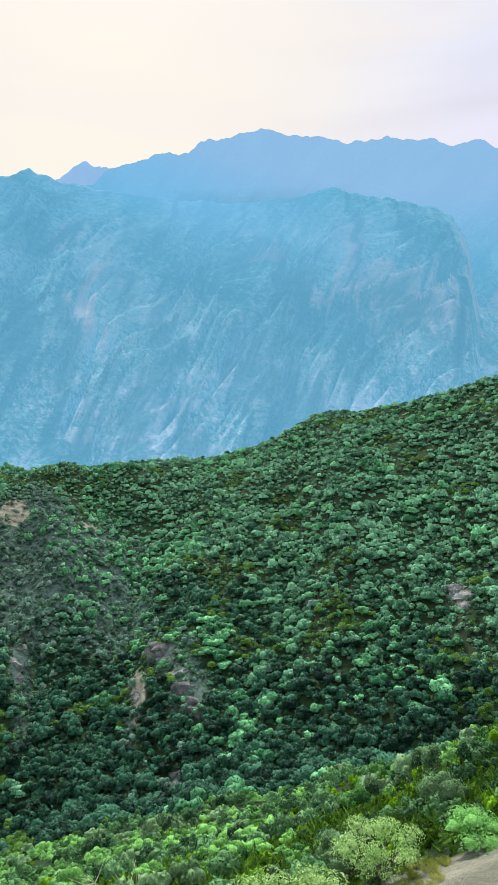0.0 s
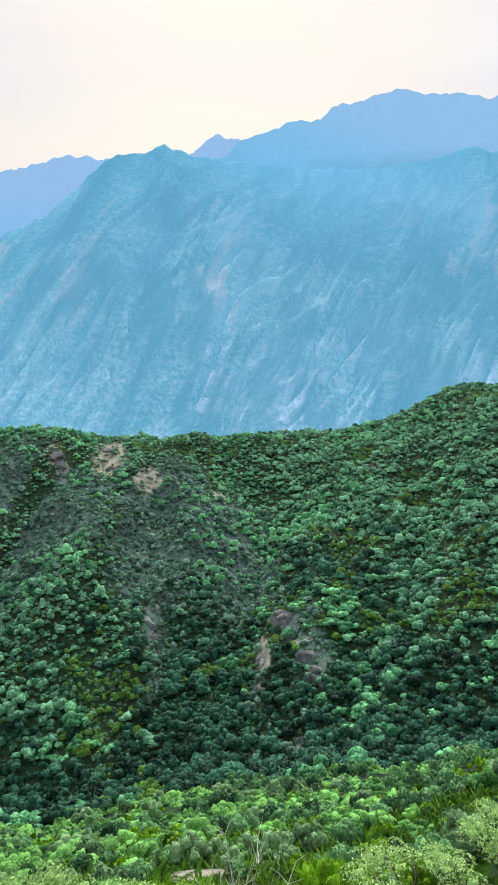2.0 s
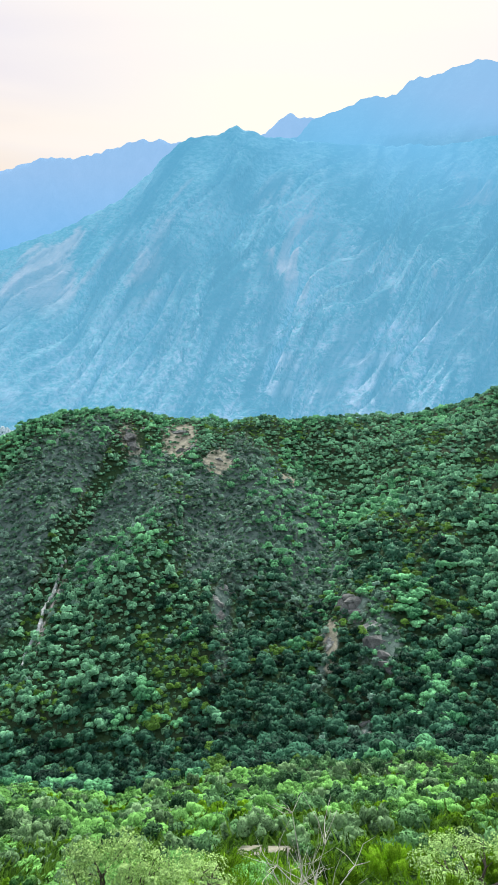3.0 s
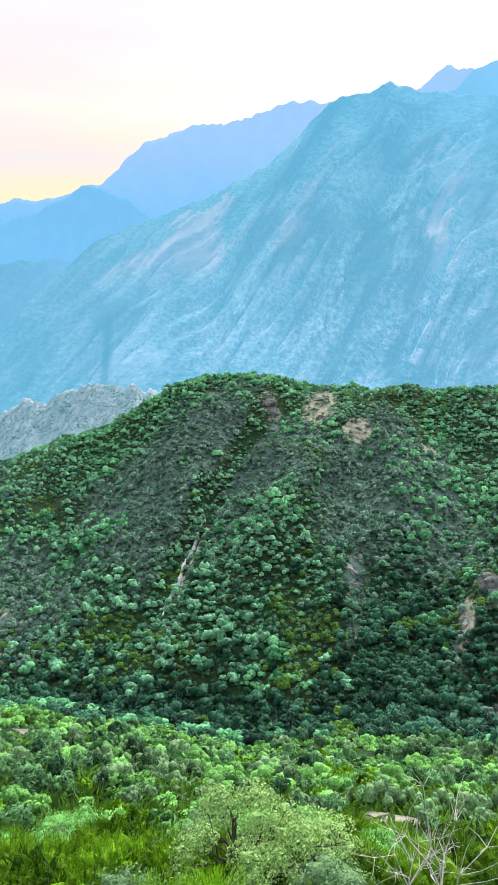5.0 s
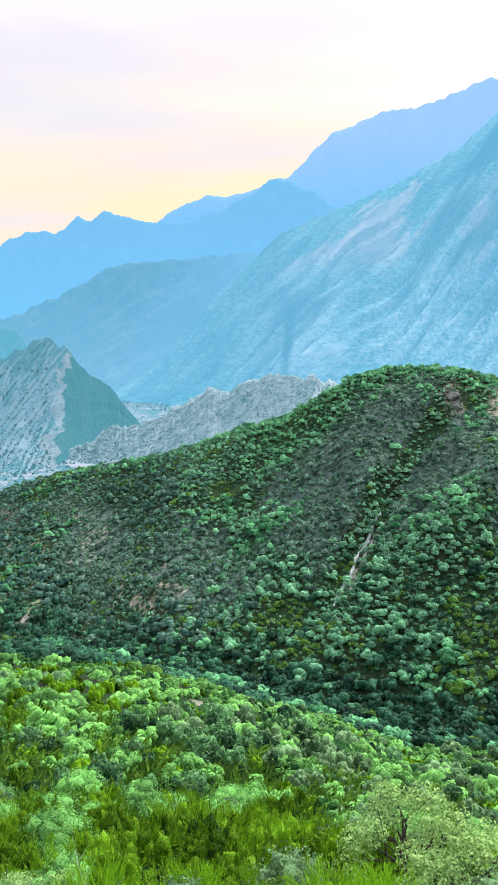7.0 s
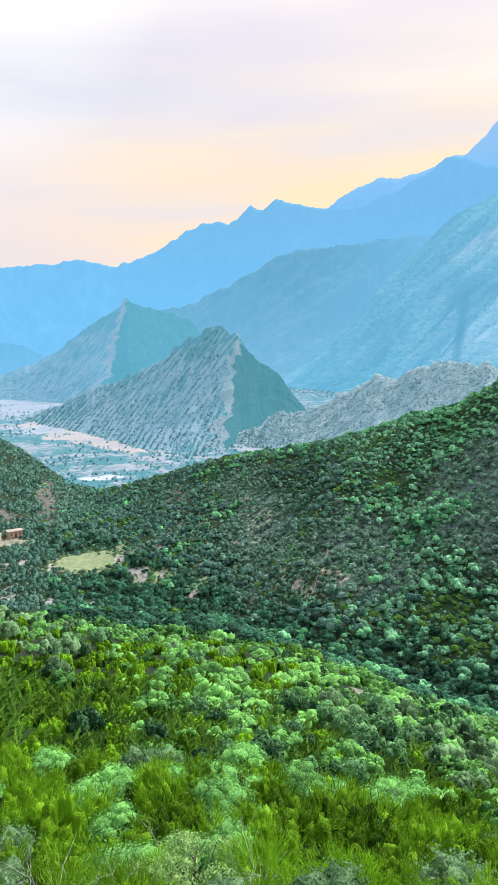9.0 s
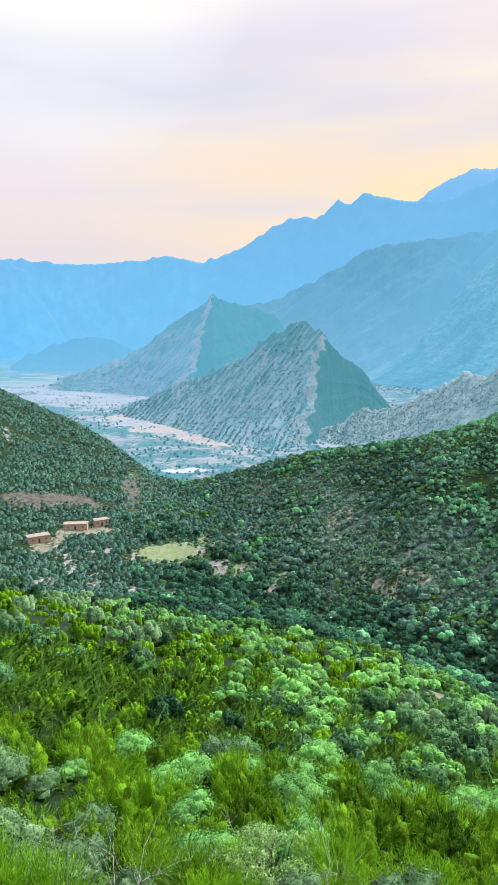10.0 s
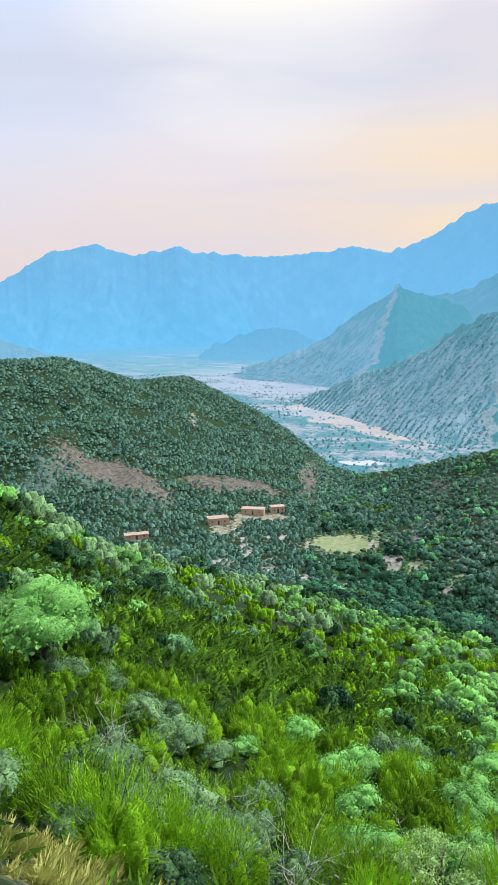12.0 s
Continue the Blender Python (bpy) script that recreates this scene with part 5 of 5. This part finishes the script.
def single_plants():
    def broom(i, leaves, leaf, long, heart):
        return plant("broom_bush", "upright yellow-green broom bush on the near slope", "bush", upright_crown(200 + i, leaves, 1.2, leaf, long, 9, 6, heart), branching(300 + i, 3, 0.5, 0.9, 0.02, 1), LEAF_BROOM, BARK, "broom bushes on the slope", tint=(0.28 if i < 5 else 0.6) + 0.12 * (i % 5))

    brooms = [broom(i, 620, 0.042, 4.4, 0.85) for i in range(5)] + [broom(5 + i, 1900, 0.026, 6.5, 0.6) for i in range(5)]
    acacias = [plant("acacia_tree", "low spreading acacia with pale green fine leaves", "tree", lobed_crown(220 + i, 1400, 13, 0.66, 0.55, 0.058, 0.72, 6, (-0.3, 0.3, 0.95), 0.66, 0.35), branching(320 + i, 6, 0.72, 0.95, 0.045, 3), LEAF_ACACIA, BARK, "acacias on the slope", "airy pale green crown", 0.35 + 0.14 * i) for i in range(5)]
    olives = [plant("olive_bush", "rounded grey-green bush with small leathery leaves", "bush", lobed_crown(240 + i, 1000, 11, 0.52, 0.9, 0.055, 0.65, 6, (-0.3, 0.3, 0.95), 0.68, 0.35), branching(340 + i, 5, 0.55, 0.8, 0.03, 2), LEAF_OLIVE, BARK, "grey-green bushes on the slope", tint=0.25 + 0.14 * i) for i in range(5)]
    airy = [plant("acacia_tree", "open pale green acacia with dark crooked limbs", "tree", lobed_crown(260 + i, 6000, 38, 0.86, 0.62, 0.034, 0.78, 5, (-0.2, 0.7), 0.45, 0.4, 0.46), branching(360 + i, 8, 0.85, 0.95, 0.05, 7), LEAF_PALE, BARK, "acacias on the slope", "open pale green crown", 0.6 + 0.1 * i) for i in range(3)]
    acacias = acacias + airy
    makers = (brooms, acacias, olives)
    used = set()

    def stand(kind, variant, az, r, size, turn, tall=1.0):
        x, y, z = place(az, r, -0.05)
        master = makers[kind][variant + (5 if kind == 0 and r < 17 else 0)]
        m = Matrix.Translation((x, y, z)) @ Matrix.Rotation(turn, 4, "Z") @ Matrix.Diagonal((size, size, size * tall, 1.0))
        if master.name in used:
            ob = copy_thing(master, m)
        else:
            used.add(master.name)
            ob = master
        ob.matrix_basis = m

    # plants known by their place: kind, heading, distance, radius, height
    for i, (kind, az, r, size, tall) in enumerate(((1, -6.4, 20.5, 2.35, 1.05), (1, -44.5, 29.0, 1.8, 1.15), (1, 61.0, 27.0, 2.5, 1.1), (2, 4.5, 17.0, 1.25, 1.0), (2, -14.5, 17.0, 1.2, 1.1), (1, -37.5, 24.0, 2.1, 0.8), (1, 27.5, 15.5, 1.3, 0.9),
                                                  (2, -41.0, 33.0, 1.5, 1.3), (2, -49.5, 42.0, 1.7, 1.2), (1, -52.0, 31.0, 1.4, 0.9), (2, 56.0, 19.0, 1.3, 1.1), (2, 15.0, 13.0, 0.95, 1.0), (1, 33.5, 17.5, 1.2, 0.9), (0, 57.5, 10.6, 1.15, 1.25), (0, 52.5, 11.5, 1.1, 1.3), (0, 61.5, 11.8, 1.1, 1.2), (0, 47.5, 11.2, 1.0, 1.3), (0, 0.5, 13.2, 0.8, 1.1), (0, -1.5, 13.6, 0.75, 1.1), (0, 34.0, 12.0, 0.85, 1.1), (1, -11.0, 21.0, 1.9, 1.0), (2, 58.8, 15.0, 1.3, 1.1), (2, 54.6, 14.5, 1.1, 1.0), (2, 50.5, 18.0, 1.2, 1.1), (2, 45.5, 16.0, 1.0, 1.0))):
        stand(kind, 5 + i % 3 if kind == 1 and i in (0, 1, 5, 6, 20) else i % 5, az, r, size, i * 1.7, tall)
    az, r, rng = strewn(15, 1.28, (-58, 70), (9.5, NEAR_END))
    bare = soils(az, r)["tan"]
    keep = (rng.rand(len(az)) > bare * 1.9) & (rng.rand(len(az)) < 0.85) & ((az > 44) | (r > 12.5))
    keep &= ~cleared(az, r)
    az, r = az[keep], r[keep]
    kind = np.minimum(species(az, r, rng), 2)
    near = np.clip((r - 9) / 14, 0.0, 1)
    size = (0.85 + 0.15 * near) * (0.75 + 0.75 * rng.rand(len(az)) ** 1.5)
    for i in range(len(az)):
        stand(kind[i], rng.randint(0, 5), az[i], r[i], size[i] * (0.9, 0.85, 0.78)[kind[i]], rng.rand() * 6.28, 0.85 + 0.4 * rng.rand())


def undergrowth():
    """Low herbs and seedlings between the bushes of the near slope."""
    az, r, rng = strewn(16, 0.64, (-62, 74), (7, 60))
    bare = soils(az, r)["tan"]
    keep = (rng.rand(len(az)) > bare * 1.8) & (rng.rand(len(az)) < 0.9)
    az, r = az[keep], r[keep]
    tufts = [soup(np.concatenate([grass_tuft(440 + i, 7, 0.26, 0.30) * np.array([1.6, 1.6, 1.0])])) for i in range(5)]
    wide = []
    for v, q in tufts:
        v = v.reshape(-1, 4, 3)
        mid = v.mean(1, keepdims=True)
        v = mid + (v - mid) * np.array([1.3, 1.3, 1.0])
        side = np.stack([-(v[:, 2, 1] - v[:, 0, 1]), v[:, 2, 0] - v[:, 0, 0], 0 * v[:, 0, 0]], 1)
        side /= np.linalg.norm(side, axis=1)[:, None] + 1e-9
        v[:, 0] -= side * 0.022
        v[:, 1] += side * 0.022
        v[:, 2] += side * 0.03
        v[:, 3] -= side * 0.012
        wide.append(soup(v))
    thicket("undergrowth", "low green herbs between the bushes", wide, place(az, r, -0.05), (0.9 + 0.9 * rng.rand(len(az))) * (1 + 0.9 * np.clip((r - 22) / 20, 0, 1)), LEAF_UNDER, 33)


def dead_shrubs():
    for i, (az, r, size) in enumerate(((-24.3, 19.5, 3.0), (-21.3, 20.0, 2.2), (35.5, 15.5, 1.3), (49.0, 13.0, 0.9), (55.5, 16.5, 1.8), (41.0, 12.5, 1.5), (30.0, 16.0, 1.5), (57.0, 21.0, 2.0), (46.0, 17.0, 1.6), (22.0, 14.5, 1.2), (-50.0, 24.0, 1.2))):
        limbs, thick = (5, 0.012) if size > 2.1 else (6, 0.008)
        v, q = branching(400 + i, limbs, 0.7, 1.15, thick, 9, 0.85, 0.16)
        root = new("dead_shrub", mesh_from("dead_shrub", v, q, BARK_DEAD, True))
        root.matrix_basis = Matrix.Translation(place(az, r)) @ Matrix.Diagonal((size, size, size, 1))
        tagged(root, "leafless bleached grey dead shrub with crooked twigs", "shrub", "dead shrubs on the slope")


def dry_grass():
    tufts = [soup(x) for x in (grass_tuft(420 + i, 90, 0.34, 0.32) for i in range(4))]
    rng = np.random.RandomState(9)
    spots = []
    for _ in range(34):
        az, r = rng.uniform(60, 65), rng.uniform(7.5, 10)
        if rng.rand() < soils(np.array([az]), np.array([r]))["tan"][0] + 0.3:
            spots.append((az, r))
    for _ in range(60):
        spots.append((rng.uniform(-50, -46), rng.uniform(24, 31)))
    for _ in range(26):
        spots.append((rng.uniform(50, 60), rng.uniform(9, 13)))
    for _ in range(26):
        spots.append((rng.uniform(59, 70), rng.uniform(6.5, 10.0)))
    az, r = np.array(spots).T
    thicket("dry_grass", "dry straw-coloured grass on bare earth", tufts, place(az, r, -0.02), 0.5 + 0.5 * rng.rand(len(az)), GRASS_DRY, 31)


undergrowth()
single_plants()
dead_shrubs()
dry_grass()


# ---- rocks and houses ----
def rough_rock(seed, wide, deep, tall):
    """A craggy block: a lump cut by flat faces, with ledges."""
    rng = np.random.RandomState(seed)
    bm = bmesh.new()
    bmesh.ops.create_icosphere(bm, subdivisions=3, radius=1.0)
    planes = [(Vector(rng.normal(0, 1, 3)).normalized(), 0.42 + 0.28 * rng.rand()) for _ in range(13)]
    for v in bm.verts:
        for n, d in planes:
            over = v.co.dot(n) - d
            if over > 0:
                v.co -= n * over * 0.97
        v.co *= 1.0 + 0.12 * noise.noise(v.co * 2.2 + Vector((seed, 0, 0))) + 0.10 * noise.noise(v.co * 6.0)
        v.co.x += 0.16 * math.copysign(abs(math.sin(v.co.x * 6.0 + v.co.z * 2.0 + seed)) ** 3, v.co.x)
        v.co.z += 0.08 * math.sin(v.co.z * 9.0 + v.co.x * 2.0)
        v.co = Vector((v.co.x * wide, v.co.y * deep, v.co.z * tall))
    me = bpy.data.meshes.new("rock_outcrop")
    bm.to_mesh(me)
    bm.free()
    return me


def rocks():
    spots = [(-12.6, 372, 5.0, 4.5, ROCK_PALE), (-11.2, 378, 5.5, 5.0, ROCK_PALE), (-9.4, 374, 4.0, 5.0, ROCK_GREY), (-7.4, 364, 3.0, 4.0, ROCK_GREY), (-14.6, 345, 3.2, 3.0, ROCK_PALE), (-15.6, 336, 3.4, 2.6, ROCK_PALE),
             (-39.0, 232, 2.2, 3.0, ROCK_GREY), (-52.6, 180, 3.0, 3.0, ROCK_GREY), (-2.6, 283, 0.9, 2.2, ROCK_GREY), (18.3, 84, 1.1, 0.8, ROCK_PALE), (22.5, 420, 3.0, 2.5, ROCK_GREY), (19.3, 342, 2.4, 2.0, ROCK_GREY)]
    rng = np.random.RandomState(78)
    for k, (a, p, b, q, wide) in enumerate(CLIFFS):
        for f in (0.0, 0.3, 0.6, 1.0):
            grow = wide * (0.75 + 0.4 * rng.rand())
            spots.append((a + (b - a) * f + rng.normal(0, 0.25), p + (q - p) * f, grow, grow * (1.3 + 0.5 * rng.rand()), ROCK_PALE if (k in (0, 3, 4)) != (rng.rand() < 0.3) else ROCK_GREY))
    for i, (az, r, wide, tall, mat) in enumerate(spots):
        me = rough_rock(i + 1, wide * 1.25, wide * 0.9, tall * 0.62)
        me.materials.append(mat)
        ob = new("rock_outcrop", me)
        x, y, z = place(az, r)
        ob.matrix_basis = pose(x, y, z - tall * 0.3, -32, 0, az + 25 * math.sin(i * 2.1))
        pale = mat is ROCK_PALE
        tagged(ob, "craggy pale tan rock outcrop in the scrub" if pale else "craggy grey rock outcrop in the scrub", "rock", "rock outcrops on the hillside")
    rng = np.random.RandomState(77)
    me = rough_rock(60, 1.0, 0.8, 0.6)
    me.materials.append(ROCK_PALE)
    for i in range(26):
        az, r = rng.uniform(-58, -47), rng.uniform(20, 31)
        ob = new("stone", me)
        s = 0.05 + 0.12 * rng.rand() ** 2
        x, y, z = place(az, r)
        ob.matrix_basis = pose(x, y, z, 0, 0, rng.rand() * 360) @ Matrix.Diagonal((s, s, s, 1))
        tagged(ob, "small pale stone lying on the bare earth", "stone", "stones on the bare earth")


def rock_chute():
    """A bleached rock gutter that winds down the hillside."""
    rng = np.random.RandomState(5)
    f = np.linspace(0, 1, 46)
    az = np.interp(f, (0, 0.5, 1), (-3.15, -1.3, 0.7)) + 0.12 * np.sin(f * 17) + rng.normal(0, 0.03, 46)
    r = np.interp(f, (0, 0.5, 1), (291, 264, 240))
    wide = (0.4 + 0.8 * rng.rand(46)) * np.where((f > 0.36) & (f < 0.46), 0.25, 1.0) * np.sin(np.pi * np.clip(f, 0.06, 0.94)) ** 0.4
    mid = place(az, r, 0.0)
    side = np.stack([np.cos(np.radians(az)), np.sin(np.radians(az)), 0 * az], 1)
    rows = [mid + side * (wide * k)[:, None] + np.array([0, 0, 1.0]) * (h + 0.25 * rng.rand(46))[:, None] for k, h in ((-1.1, -0.6), (-0.8, 0.9), (-0.2, 1.2), (0.4, 1.1), (0.9, 0.9), (1.15, -0.6))]
    v = np.stack(rows, 1).reshape(-1, 3)
    ob = new("rock_chute", mesh_from("rock_chute", v, grid_quads(46, 6)[:, ::-1], ROCK_WHITE))
    tagged(ob, "narrow chute of bleached white rock down the hillside", "rock")


def box(bm, x0, x1, y0, y1, z0, z1, soft=0.04):
    made = bmesh.ops.create_cube(bm, size=1.0)["verts"]
    for v in made:
        v.co = Vector((x0 + (v.co.x + 0.5) * (x1 - x0), y0 + (v.co.y + 0.5) * (y1 - y0), z0 + (v.co.z + 0.5) * (z1 - z0)))
    edges = list({e for v in made for e in v.link_edges})
    bmesh.ops.bevel(bm, geom=edges, offset=soft, segments=1, affect="EDGES")


def house_part(name, boxes, mat, parent, label=""):
    bm = bmesh.new()
    for b in boxes:
        box(bm, *b)
    me = bpy.data.meshes.new(name)
    bm.to_mesh(me)
    bm.free()
    me.materials.append(mat)
    ob = new(name, me)
    ob.parent = parent
    if label:
        ob["label"] = label
    return ob


def mud_house(az, r, wide, deep, tall, turn, label):
    """A low flat-roofed mud house with a door and small windows on its long side."""
    root = tagged(new("mud_house"), label, "house", "mud houses in the valley")
    x, y, z = place(az, r)
    root.matrix_basis = pose(x, y, z + 0.3, 0, 0, az + turn)
    w, d = wide / 2, deep / 2
    t = 0.45
    house_part("wall", [(-w, w, d - t, d, -1.5, tall), (-w, -w + t, -d + t, d - t, -1.5, tall), (w - t, w, -d + t, d - t, -1.5, tall),
                        (-w, -0.6, -d, -d + t, -1.5, tall), (0.6, w, -d, -d + t, -1.5, tall), (-0.6, 0.6, -d, -d + t, 2.1, tall)], MUD, root)
    house_part("roof", [(-w - 0.4, w + 0.4, -d - 0.4, d + 0.4, tall + 0.005, tall + 0.38)], MUD_ROOF, root, "flat earthen roof with a raised edge")
    house_part("door", [(-0.58, 0.58, -d + 0.12, -d + 0.2, -0.3, 2.08)], OLD_WOOD, root, "dark weathered plank door")
    for k in (-0.62, 0.62):
        house_part("window", [(w * k - 0.45, w * k + 0.45, -d - 0.03, -d + 0.05, 1.1, 2.0)], OLD_WOOD, root, "small dark shuttered window")


MUD = rock("mud_plaster", (0.62, 0.46, 0.34), (0.46, 0.33, 0.25), 2.0)
MUD_ROOF = rock("earthen_roof", (0.52, 0.42, 0.34), (0.38, 0.30, 0.25), 1.5)
OLD_WOOD = bark("weathered_wood", (0.05, 0.04, 0.03), (0.12, 0.09, 0.07))
rocks()
rock_chute()
mud_house(45.2, 437, 13.0, 6.5, 3.4, 12, "long flat-roofed tan mud house in the valley")
mud_house(42.2, 455, 15.0, 6.0, 3.3, -10, "flat-roofed tan mud house by the track")
mud_house(40.2, 460, 9.0, 5.5, 3.4, 16, "small flat-roofed mud house beside a larger one")
mud_house(52.0, 412, 14.0, 5.0, 2.4, 6, "low mud house half hidden by the slope")
